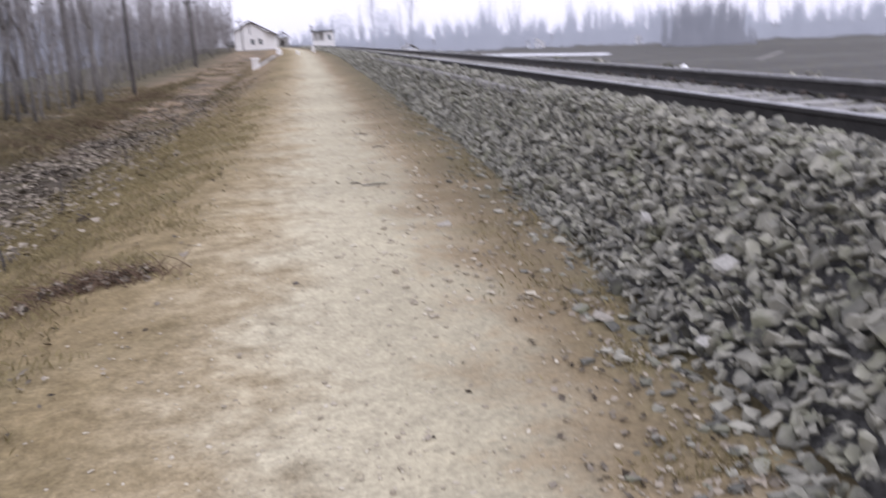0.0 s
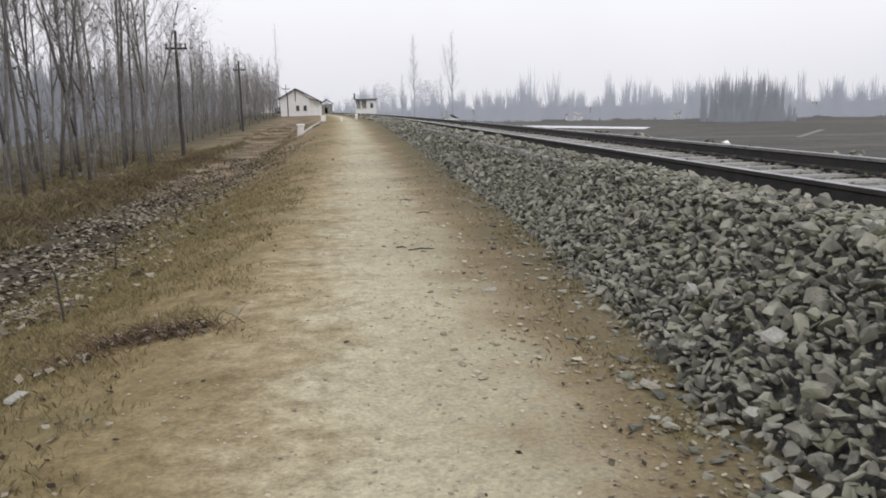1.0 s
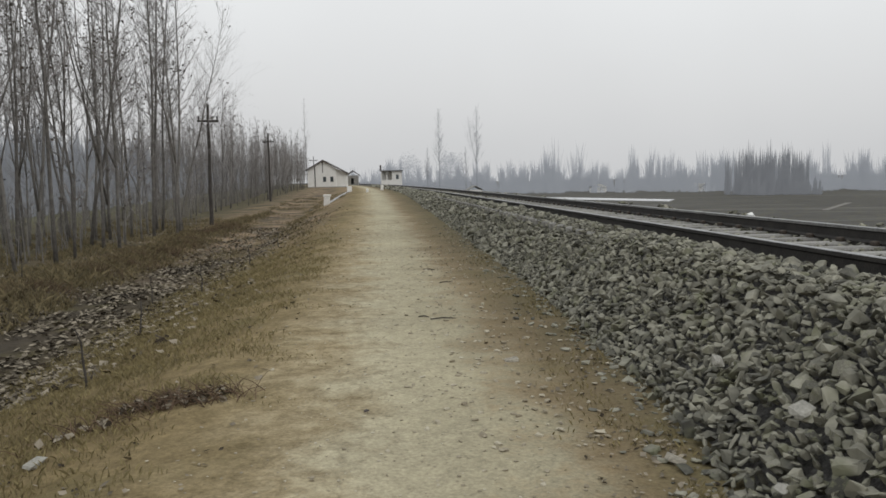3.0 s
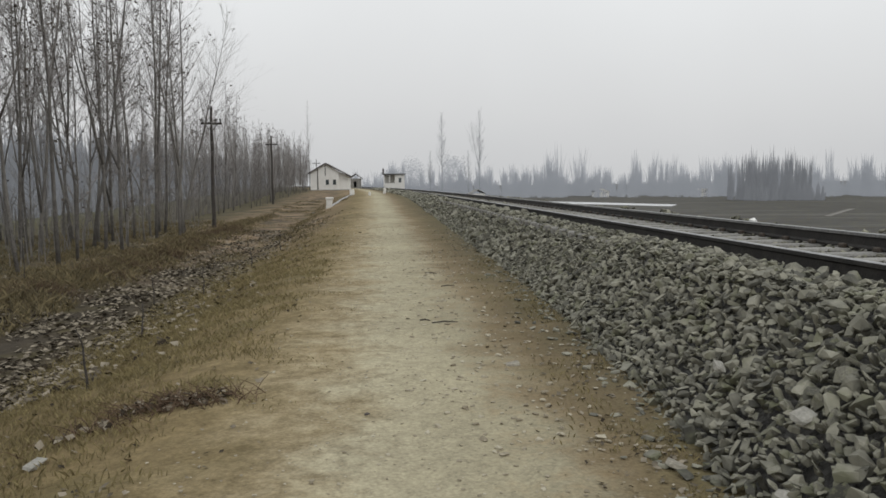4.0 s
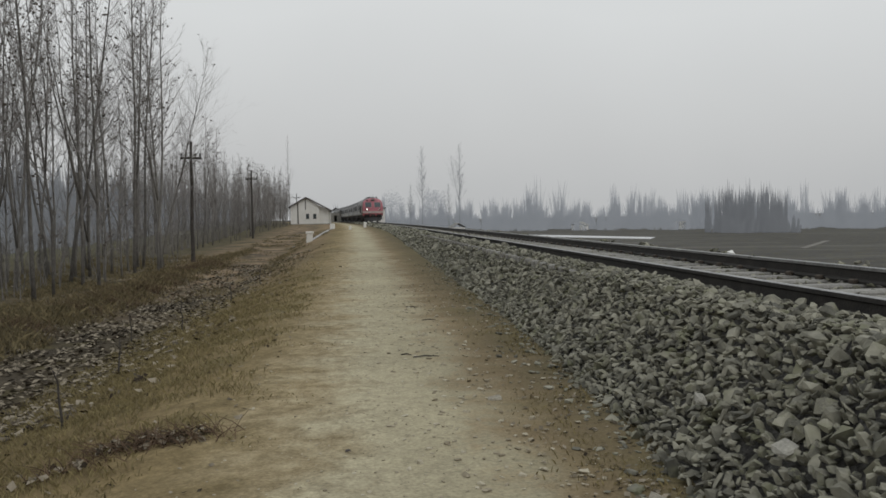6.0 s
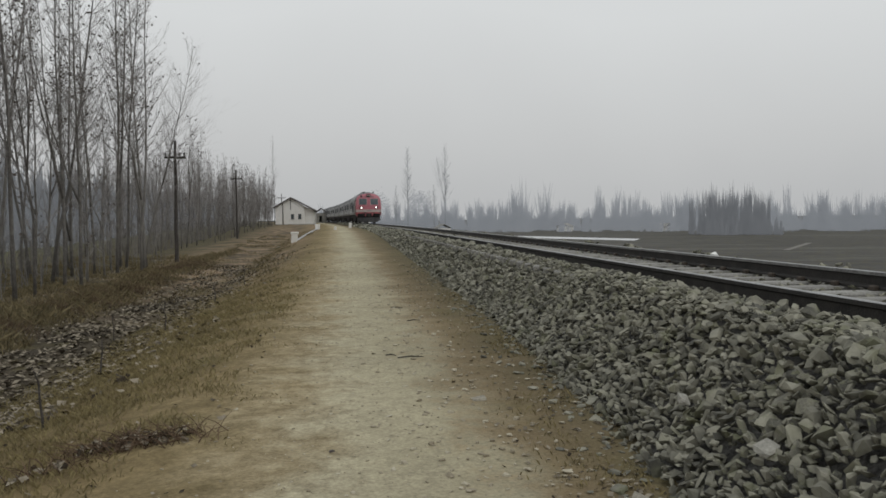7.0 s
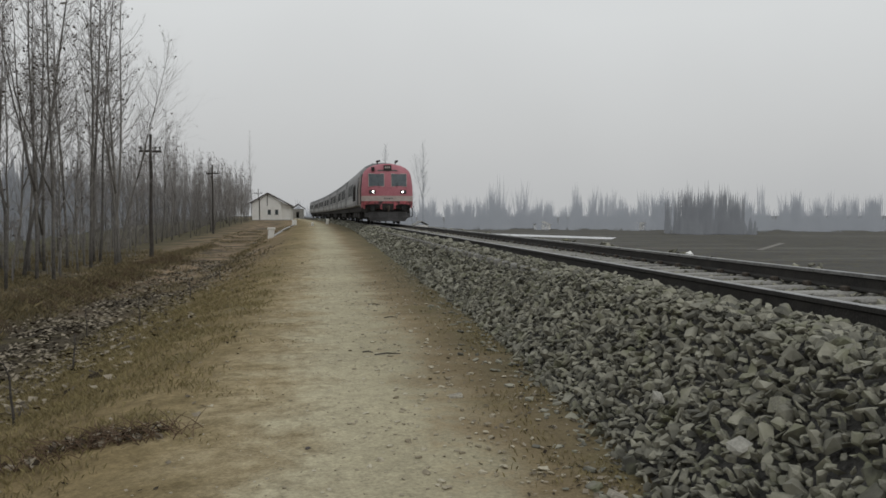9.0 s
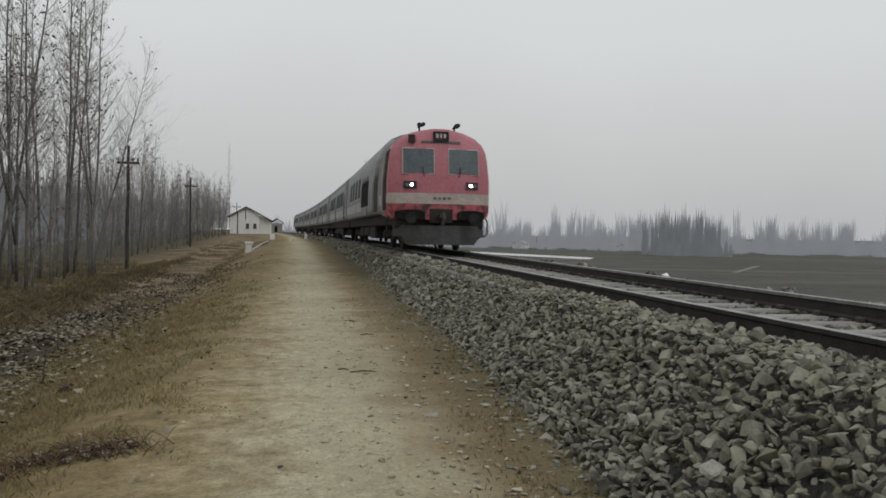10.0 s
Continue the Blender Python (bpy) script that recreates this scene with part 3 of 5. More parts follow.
    for z, k in ((0.80, 0.12), (0.45, 0.02), (0.20, -0.02)):
        rr.append([pl.verts.new((x * (1 if z > 0.3 else 0.9), -h - 0.35 + y + k, z + (0.22 if abs(x) > 1.3 and z < 0.3 else 0))) for x, y in cols])
    for a, b in zip(rr, rr[1:]):
        for i in range(len(cols) - 1):
            pl.faces.new((a[i], a[i + 1], b[i + 1], b[i]))
    bmesh.ops.solidify(pl, geom=pl.faces[:], thickness=0.03)
    part("snow_plough", pl, M_PLOUGH, car, "dirty grey snow plough blade")
    skirt = boxed(-1.42, 1.42, -h - 0.2, -h + 0.5, 0.72, 1.02, 0.04)
    part("headstock", skirt, M_DARK, car, "black headstock beam")
    for x in (-0.18, 0.5):
        hose = bmesh.new()
        tube(hose, [(x, -h - 0.3, 0.4), (x, -h - 0.45, 0.22), (x + 0.05, -h - 0.4, 0.1)], [0.04] * 3, 8)
        part("brake_hose", hose, M_RUBBER, car)
    # side doors, grilles and windows
    for side in (-1, 1):
        side_panel("cab_door", car, -h + 0.45, -h + 1.3, 1.28, 3.2, M_DARK, side, 0.02, "dark cab doorway")
        side_panel("door_rail", car, -h + 1.36, -h + 1.46, 1.28, 3.1, M_CREAM, side, 0.05, "pale grab rail")
        side_panel("door_rail", car, -h + 2.55, -h + 2.65, 1.28, 3.1, M_CREAM, side, 0.05, "pale grab rail")
        door = side_panel("engine_door", car, -h + 2.8, -h + 4.5, 1.3, 3.25, M_DARK, side, 0.02, "dark open engine room door")
        for i in range(3):
            side_panel("grille_bar", door, -h + 3.15 + i * 0.5, -h + 3.22 + i * 0.5, 1.35, 3.15, M_ROOF_TRAIN, side, 0.035)
        side_panel("access_door", car, -h + 4.8, -h + 6.5, 1.34, 3.2, M_SILVER, side, 0.03, "grey equipment door")
        grille = side_panel("grille", car, -h + 6.9, -h + 10.2, 1.6, 3.3, M_DARK, side, 0.02, "dark radiator grille")
        for i in range(6):
            side_panel("grille_bar", grille, -h + 7.2 + i * 0.52, -h + 7.25 + i * 0.52, 1.65, 3.25, M_DARK, side, 0.04)
        side_panel("access_door", car, -h + 7.2, -h + 9.9, 1.24, 1.56, M_SILVER, side, 0.03, "grey equipment door")
        for i in range(4):
            car_window(car, -h + 11.6 + i * 1.75, side, 1.05)
    underframe(car, -h + 0.4, h - 0.2)
    bogie(car, -h + 3.0)
    bogie(car, h - 2.9)
    gangway(car, h + 0.33)
    for y in (-4, -1, 3):
        part("roof_hatch", boxed(-0.6, 0.6, y - 0.8, y + 0.8, 4.02, 4.2, 0.06), M_ROOF_TRAIN, car)
    return tagged(car, "faded red diesel power car with lit headlamps and cream stripe", "locomotive", "cars of the train")


train = [power_car()]
train.append(passenger_car())
for k in range(5):
    train.append(copy_thing(train[1], Matrix()))

# ---- buildings ----


def wall_with_holes(x0, x1, y0, y1, z0, z1, holes):
    """A wall in the xz plane with rectangular openings."""
    bm = bmesh.new()
    xs = sorted({x0, x1, *[h[0] for h in holes], *[h[1] for h in holes]})
    zs = sorted({z0, z1, *[h[2] for h in holes], *[h[3] for h in holes]})
    for a, b in zip(xs, xs[1:]):
        for c, d in zip(zs, zs[1:]):
            if not any(h[0] <= a and b <= h[1] and h[2] <= c and d <= h[3] for h in holes):
                box(bm, a, b, y0, y1, c, d)
    bmesh.ops.remove_doubles(bm, verts=bm.verts, dist=0.001)
    return bm


def prism(points, y0, y1):
    bm = bmesh.new()
    a = [bm.verts.new((x, y0, z)) for x, z in points]
    b = [bm.verts.new((x, y1, z)) for x, z in points]
    bm.faces.new(a)
    bm.faces.new(b[::-1])
    for i in range(len(points)):
        j = (i + 1) % len(points)
        bm.faces.new((a[i], a[j], b[j], b[i]))
    bmesh.ops.recalc_face_normals(bm, faces=bm.faces)
    return bm


def build_house():
    h = new("house")
    x0, x1, xe, y0, y1, zb = -15.4, -9.5, -7.5, 170.0, 181.0, 0.4
    wins = [(-12.25, -11.6, 1.75, 2.75), (-10.75, -10.1, 1.75, 2.75)]
    part("wall", wall_with_holes(x0, x1, y0, y0 + 0.3, zb, 3.6, wins), M_WHITEWASH, h)
    part("gable", prism([(x0, 3.6), (x1, 3.6), (x1, 4.45), (-12.25, 6.1), (x0, 4.4)], y0, y0 + 0.3), M_WHITEWASH, h)
    part("side_wall", boxed(x0, x0 + 0.3, y0 + 0.3, y1, zb, 4.3), M_WHITEWASH, h)
    part("side_wall", boxed(x1 - 0.3, x1, y0 + 0.3, y1, zb, 4.3), M_WHITEWASH, h)
    part("back_wall", boxed(x0, x1, y1, y1 + 0.3, zb, 4.3), M_WHITEWASH, h)
    part("lean_to_wall", prism([(x1, zb), (xe, zb), (xe, 3.5), (x1, 4.4)], y0 + 0.5, y0 + 0.8), M_WHITEWASH, h)
    part("lean_to_wall", boxed(xe - 0.3, xe, y0 + 0.8, y1, zb, 3.4), M_WHITEWASH, h)
    part("plinth", boxed(x0 - 0.1, xe + 0.1, y0 - 0.12, y1 + 0.4, 0.1, zb + 0.25), M_SLEEPER, h, "grey plinth")
    part("roof", prism([(-15.9, 4.2), (-12.25, 6.3), (-12.25, 6.06), (-15.8, 4.0)], y0 - 0.5, y1 + 0.8), M_ROOF, h, "dark sheet roof slope")
    part("roof", prism([(-12.25, 6.3), (-7.0, 3.45), (-7.1, 3.25), (-12.25, 6.06)], y0 - 0.5, y1 + 0.8), M_ROOF, h, "dark sheet roof slope")
    for a, b, c, d in wins:
        w = part("window", boxed(a, b, y0 + 0.14, y0 + 0.18, c, d), M_GLASS, h, "small dark window")
        for xm in (a, (a + b) / 2 - 0.03, b - 0.06):
            part("window_frame", boxed(xm, xm + 0.06, y0 + 0.08, y0 + 0.14, c, d), M_WOOD, w)
        part("sill", boxed(a - 0.08, b + 0.08, y0 - 0.08, y0 + 0.12, c - 0.1, c), M_SLEEPER, w)
    part("pipe", cylinder(bmesh.new(), (-13.9, y0 - 0.08, zb), (-13.9, y0 - 0.08, 5.0), 0.09, 8), M_WOOD, h, "dark drain pipe")
    part("pipe", cylinder(bmesh.new(), (-12.3, y0 - 0.08, 3.6), (-12.3, y0 - 0.08, 5.8), 0.07, 8), M_WOOD, h, "dark drain pipe")
    tagged(h, "whitewashed single-storey house with dark gabled roof", "house")


def build_hut():
    h = new("trackside_hut")
    y = 250.0
    part("wall", wall_with_holes(3.3, 6.35, y, y + 0.25, 0.3, 4.7, [(4.5, 5.35, 2.2, 3.6)]), M_WHITEWASH, h)
    w = part("window", boxed(4.5, 5.35, y + 0.12, y + 0.16, 2.2, 3.6), M_GLASS, h, "dark window")
    part("window_frame", boxed(4.88, 4.96, y + 0.06, y + 0.12, 2.2, 3.6), M_WOOD, w)
    part("side_wall", boxed(6.1, 6.35, y + 0.25, y + 5, 0.3, 4.7), M_WHITEWASH, h)
    part("side_wall", boxed(3.3, 3.55, y + 0.25, y + 5, 0.3, 4.7), M_WHITEWASH, h)
    part("back_wall", boxed(-0.1, 6.35, y + 5, y + 5.25, 0.3, 4.7), M_WHITEWASH, h)
    part("parapet_wall", boxed(-0.1, 3.3, y, y + 0.2, 0.3, 2.0), M_WHITEWASH, h)
    for x in (-0.1, 1.55):
        part("porch_post", boxed(x, x + 0.3, y, y + 0.25, 2.0, 4.7), M_WHITEWASH, h)
    part("roof", boxed(-0.6, 6.75, y - 0.6, y + 5.7, 4.7, 4.98, 0.05), M_ROOF_TRAIN, h, "grey flat roof slab")
    part("chimney", boxed(-0.5, 0.0, y + 0.5, y + 1.0, 4.98, 6.6), M_ROOF, h, "dark flue")
    tagged(h, "small white trackside hut with flat roof", "hut")
    s = new("shed")
    part("wall", wall_with_holes(-9.6, -6.6, 228, 228.25, 0.3, 3.4, [(-8.6, -7.8, 0.9, 2.6)]), M_SLEEPER, s)
    part("side_wall", boxed(-6.85, -6.6, 228.25, 234, 0.3, 3.4), M_SLEEPER, s)
    part("back_wall", boxed(-9.6, -6.6, 234, 234.25, 0.3, 3.4), M_SLEEPER, s)
    part("side_wall", boxed(-9.6, -9.35, 228.25, 234, 0.3, 3.4), M_SLEEPER, s)
    part("roof", prism([(-10, 3.3), (-8.1, 4.6), (-6.2, 3.3), (-6.2, 3.5), (-8.1, 4.85), (-10, 3.5)], 227.6, 234.8), M_ROOF, s, "dark pitched roof")
    tagged(s, "small grey shed with dark pitched roof", "shed")


build_house()
build_hut()


def utility_pole(x, y, zb, zt, lean, arm):
    p = new("utility_pole")
    p.matrix_basis = pose(x, y, zb, 0, lean, 0)
    L = zt - zb
    bm = bmesh.new()
    tube(bm, [(0.02 * math.sin(i * 2.1), 0, -0.4 + (L + 0.4) * i / 6) for i in range(7)], [0.12 - 0.008 * i for i in range(7)], 8)
    part("pole", bm, M_WOOD, p)
    part("cross_arm", boxed(-arm, arm, -0.12, -0.02, L - 1.02, L - 0.9, 0.01), M_WOOD, p)
    for k in (-arm + 0.08, -arm * 0.45, arm * 0.45, arm - 0.08):
        b = bmesh.new()
        tube(b, [(k, -0.07, L - 0.9), (k, -0.07, L - 0.8), (k, -0.07, L - 0.68)], [0.02, 0.055, 0.05], 8)
        part("insulator", b, M_PLOUGH, p, "dark insulator")
    b = bmesh.new()
    tube(b, [(-arm * 0.6, -0.07, L - 1.0), (0, -0.09, L - 1.45)], [0.02, 0.02], 5)
    tube(b, [(arm * 0.6, -0.07, L - 1.0), (0, -0.09, L - 1.45)], [0.02, 0.02], 5)
    part("brace", b, M_WOOD, p)
    return tagged(p, "weathered wooden utility pole with one cross arm", "utility pole", "utility poles")


utility_pole(-9.9, 47.2, -0.95, 6.1, 0.6, 0.6)
utility_pole(-12.2, 89.0, -0.5, 7.0, 0.0, 0.65)
utility_pole(-15.6, 188.0, 0.4, 7.6, 0.0, 0.9)


def build_parapet():
    p = new("culvert_parapet")
    eb = boxed(-4.0, -3.6, 54.6, 54.95, -0.5, 0.55, 0.04)
    for v in eb.verts:
        v.co.x += 0.10 * max(0.0, v.co.z + 0.3)
    box(eb, -3.98, -3.46, 54.56, 54.99, 0.55, 0.70, 0.03)
    part("end_block", eb, M_WHITEWASH, p, "white-painted leaning end block")
    part("footing", boxed(-4.9, -3.0, 54.3, 55.3, -0.6, -0.28, 0.03), M_SLEEPER, p)
    bm = bmesh.new()
    tube(bm, [(-3.7, 55.2, 0.05), (-3.5, 66, 0.33), (-3.5, 75, 0.42), (-3.45, 86, 0.5)], [0.09] * 4, 8)
    part("coping", bm, M_STRIPE, p, "low grey concrete coping")
    part("end_block", boxed(-3.7, -3.2, 86, 86.3, 0.1, 1.05, 0.04), M_WHITEWASH, p, "white-painted end block")
    tagged(p, "white-painted low culvert parapet beside the path", "parapet")
    for x, y, w, hh in ((0.0, 83.0, 0.28, 0.55), (-1.3, 71.0, 0.2, 0.3)):
        s = obj("marker_stone", boxed(-w / 2, w / 2, -w / 3, w / 3, -0.1, hh, 0.04), M_WHITEWASH)
        s.matrix_basis = pose(x, y, ground_z(x, y), 0, 4, 10)
        tagged(s, "small white-painted marker stone beside the path", "marker stone", "marker stones")


build_parapet()

# ---- trees ----


def poplar(seed, height, leafy, bushy=1.0, girth=1.0, limb=1.0, low_from=0.35, forks=0.55):
    rnd = random.Random(seed)
    t = new("poplar_tree")
    r0 = (0.0036 * height + 0.022) * girth
    n = 9

    def leader(start, top, drift, sway):
        pts, acc = [], Vector((0, 0, 0))
        for i in range(n):
            f = i / (n - 1)
            if i:
                acc += Vector((rnd.uniform(-1, 1), rnd.uniform(-1, 1), 0)) * sway
            pts.append(start.lerp(Vector((start.x, start.y, top)), f) + acc + drift * math.sin(f * 1.57))
        return pts

    trunk = bmesh.new()
    main = leader(Vector((0, 0, -0.3)), height, Vector((0, 0, 0)), 0.09)
    tube(trunk, main, [r0 * (1 - 0.9 * (i / (n - 1)) ** 0.9) for i in range(n)], 7)
    leaders = [(main, r0, low_from)]
    if rnd.random() < forks:
        i = rnd.randint(1, 3)
        az = rnd.uniform(0, 6.28)
        reach = height * rnd.uniform(0.08, 0.14)
        fork = leader(main[i], height * rnd.uniform(0.75, 0.92), Vector((math.cos(az), math.sin(az), 0)) * reach, 0.08)
        rf = r0 * (0.8 - 0.09 * i)
        tube(trunk, fork, [rf * (1 - 0.9 * (k / (n - 1)) ** 0.9) for k in range(n)], 6)
        leaders.append((fork, rf, 0.3))
    part("trunk", trunk, M_BARK, t, "grey-brown slender trunk", True)

    crown = bmesh.new()
    leaves = bmesh.new()
    for pts, rad, low in leaders:
        count = int((44 if pts is main else 20) * bushy)
        for k in range(count):
            f = min(low + (0.98 - low) * (k + rnd.random()) / count, 0.98)
            q = f * (n - 1)
            i = min(int(q), n - 2)
            base = pts[i].lerp(pts[i + 1], q - i)
            az = rnd.uniform(0, 2 * math.pi)
            tilt = rnd.uniform(0.35, 0.95)
            ln = (1.2 - f) * height * limb * rnd.uniform(0.08, 0.24) * (0.55 if f < 0.28 else 1.0)
            d = Vector((math.cos(az) * math.sin(tilt), math.sin(az) * math.sin(tilt), math.cos(tilt)))
            p1 = base + d * ln * 0.5 + Vector((0, 0, -0.04 * ln))
            p2 = base + d * ln + Vector((0, 0, 0.18 * ln))
            rb = rad * 0.34 * (1 - 0.6 * f)
            tube(crown, [base, p1, p2], [rb, rb * 0.65, rb * 0.25], 4, False)
            for j in range(rnd.randint(6, 9)):
                g = rnd.uniform(0.2, 1.0)
                q1 = base.lerp(p1, g * 2) if g < 0.5 else p1.lerp(p2, g * 2 - 1)
                d2 = (d + Vector((rnd.uniform(-1, 1), rnd.uniform(-1, 1), rnd.uniform(-0.3, 0.9))) * 0.8).normalized()
                l2 = ln * rnd.uniform(0.2, 0.5)
                e = q1 + d2 * l2
                tube(crown, [q1, q1 + d2 * l2 * 0.5 + Vector((0, 0, 0.02)), e + Vector((0, 0, l2 * 0.14))], [rb * 0.3, rb * 0.2, rb * 0.09], 3, False)
                for _ in range(3):
                    d3 = (d2 + Vector((rnd.uniform(-1, 1), rnd.uniform(-1, 1), rnd.uniform(-0.3, 0.8))) * 0.85).normalized()
                    q3 = q1 + d2 * l2 * rnd.uniform(0.2, 0.95)
                    tube(crown, [q3, q3 + d3 * l2 * rnd.uniform(0.35, 0.65)], [rb * 0.16, rb * 0.07], 3, False)
                if rnd.random() < leafy:
                    for _ in range(rnd.randint(1, 3)):
                        c = e + Vector((rnd.uniform(-0.1, 0.1), rnd.uniform(-0.1, 0.1), rnd.uniform(-0.12, 0.05)))
                        s = rnd.uniform(0.03, 0.07)
                        a = Vector((rnd.uniform(-1, 1), rnd.uniform(-1, 1), rnd.uniform(-1, 1))).normalized()
                        b = a.orthogonal().normalized()
                        cc = a.cross(b)
                        leaves.faces.new([leaves.verts.new(c + v) for v in (b * s, cc * s * 0.8 + a * s * 0.3, -b * s, -cc * s * 0.8 + a * s * 0.3)])
    tagged(part("crown", crown, M_TWIG, t, "bare ascending branches and twigs"), kind="stuff")
    if leafy:
        tagged(part("leaves", leaves, M_LEAF, t, "last dry brown leaves"), kind="stuff")
    return tagged(t, "leafless young poplar with few dry leaves on grassy bank", "tree", "poplar plantation")


def plantation():
    rnd = random.Random(7)
    tall = [poplar(20 + i, 12.6 + 1.3 * (i % 3), 0.21, 0.8) for i in range(6)]
    low = [poplar(60 + i, 8.8 + 0.7 * (i % 3), 0.05, 1.15, 0.9, 0.85, 0.14) for i in range(4)]
    used = set()
    spots = []
    y = 13.5
    while y < 43.5:
        for c in range(5):
            u = -9.6 - 2.0 * c + rnd.uniform(-0.6, 0.6)
            spots.append((u - bend(y), y + rnd.uniform(-0.6, 0.6), tall if rnd.random() < 0.82 else low, rnd.uniform(0.8, 1.06)))
        y += 1.9
    y = 54.0
    while y < 160:
        for c in range(4):
            u = -12.7 - 0.022 * (y - 54) - 2.0 * c + rnd.uniform(-0.7, 0.7)
            spots.append((u, y + rnd.uniform(-0.9, 0.9), low, rnd.uniform(0.75, 1.12)))
        y += 2.8
    y = 160.0
    while y < 214:
        for c in range(3):
            spots.append((-18.3 - 0.02 * (y - 160) - 2.2 * c + rnd.uniform(-0.7, 0.7), y + rnd.uniform(-0.9, 0.9), low, rnd.uniform(0.75, 1.05)))
        y += 3.2
    for x, y, kinds, sc in spots:
        if abs(x + 9.9) < 0.8 and abs(y - 47) < 3:
            continue
        k = rnd.choice(kinds)
        m = pose(x, y, ground_z(x, y), rnd.gauss(0, 3.2), rnd.gauss(0, 3.2), rnd.uniform(0, 360))
        if k.name not in used:
            used.add(k.name)
            k.matrix_basis = m
            ob = k
        else:
            ob = copy_thing(k, m)
        ob.scale = (sc, sc, sc)
    # the open-grown trees at the edge of the stand, and the lone one by the house
    for x, y, lean, t in ((-12.0, 43.5, 2, poplar(91, 16.5, 0.03, 1.15, 1.3, 1.35, 0.3, 0.0)), (-11.3, 45.5, 13, poplar(92, 12.4, 0.05, 0.95, 0.85, 1.5, 0.3, 1.0)),
                          (-17.2, 187.0, 0, poplar(93, 20.5, 0.0, 1.0, 0.8, 0.62, 0.35, 0.0))):
        t.matrix_basis = pose(x, y, ground_z(x, y), 0, lean, 0)


plantation()


def sapling_thicket():
    """Thin saplings and brush that fill the back of the plantation."""
    rnd = random.Random(17)
    verts, faces = [], []
    for _ in range(2600):
        y = 15 + 195 * rnd.random() ** 1.4
        u = rnd.uniform(-33, -21) if rnd.random() < 0.4 else rnd.uniform(-21, -10.5)
        if y > 50:
            u = min(u, -13.0 - 0.03 * (y - 50))
        x = u - bend(y)
        z = ground_z(x, y) - 0.1
        h = rnd.uniform(1.2, 3.2) if u < -21 else rnd.uniform(0.8, 2.5)
        w = rnd.uniform(0.012, 0.035)
        lx, ly = rnd.gauss(0, 0.09) * h, rnd.gauss(0, 0.09) * h
        i = len(verts)
        for k in range(3):
            a = 2.094 * k
            verts.append((x + w * math.cos(a), y + w * math.sin(a), z))
        verts.append((x + lx, y + ly, z + h))
        faces += [(i, i + 1, i + 3), (i + 1, i + 2, i + 3), (i + 2, i, i + 3)]
        for _ in range(7):
            f = rnd.uniform(0.2, 0.9)
            p = Vector((x + lx * f, y + ly * f, z + h * f))
            d = Vector((rnd.uniform(-1, 1), rnd.uniform(-1, 1), rnd.uniform(0.3, 1.2))).normalized() * h * rnd.uniform(0.1, 0.28)
            j = len(verts)
            verts += [tuple(p), tuple(p + Vector((w * 0.8, w * 0.5, 0))), tuple(p + d)]
            faces.append((j, j + 1, j + 2))
    tagged(arrays("sapling_thicket", verts, faces, M_BARK), "thicket of bare grey saplings behind the poplars", "thicket", kind="stuff")


sapling_thicket()


def far_poplars():
    """Tall thin poplars standing in the misty fields."""
    for x, y, h in ((15.9, 220, 24.0), (26.2, 220, 24.5), (13.0, 226, 14.0), (24.0, 226, 14.0)):
        t = poplar(int(x * 10), h, 0.0, 1.5, 2.0)
        t.matrix_basis = pose(x, y, field_z(x), 0, 0, x * 7)
        t.scale = (0.8, 0.8, 1.0)
        # bark gives way to the tint that has the haze painted in
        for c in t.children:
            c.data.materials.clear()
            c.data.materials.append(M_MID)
        tagged(t, "tall thin bare poplar standing in misty fields", "tree", "far poplars")


far_poplars()


def wood(name, spots, material, label, seed, stems=34):
    """Far bare wood: each tree a vase of thin rising stems out of low brush."""
    rnd = random.Random(seed)
    verts, faces = [], []

    def stem(x, y, dx, dy, z0, h, w):
        i = len(verts)
        for f, g in ((0.0, 1.0), (0.8, 0.8)):
            for k in range(3):
                a = 2.094 * k
                verts.append((x + dx * f * f + w * g * math.cos(a), y + dy * f * f + w * g * math.sin(a), z0 + h * f))
        verts.append((x + dx, y + dy, z0 + h))
        for k in range(3):
            j = (k + 1) % 3
            faces.append((i + k, i + j, i + 3 + j, i + 3 + k))
            faces.append((i + 3 + k, i + 3 + j, i + 6))

    for x, y, h, w in spots:
        for _ in range(stems):
            hh = h * rnd.uniform(0.62, 1.0)
            dx = rnd.gauss(0, 0.55) * w
            stem(x + rnd.gauss(0, 0.22) * w, y + rnd.uniform(-2, 2), dx, rnd.gauss(0, 0.4) * w, field_z(x) - 0.3, hh, rnd.uniform(0.05, 0.2))
        for _ in range(stems // 2):
            stem(x + rnd.uniform(-1.2, 1.2) * w, y + rnd.uniform(-9, 2), rnd.gauss(0, 0.4), 0, field_z(x) - 0.3, h * rnd.uniform(0.15, 0.42), rnd.uniform(0.15, 0.4))
    return tagged(arrays(name, verts, faces, material), label, "trees", kind="stuff")


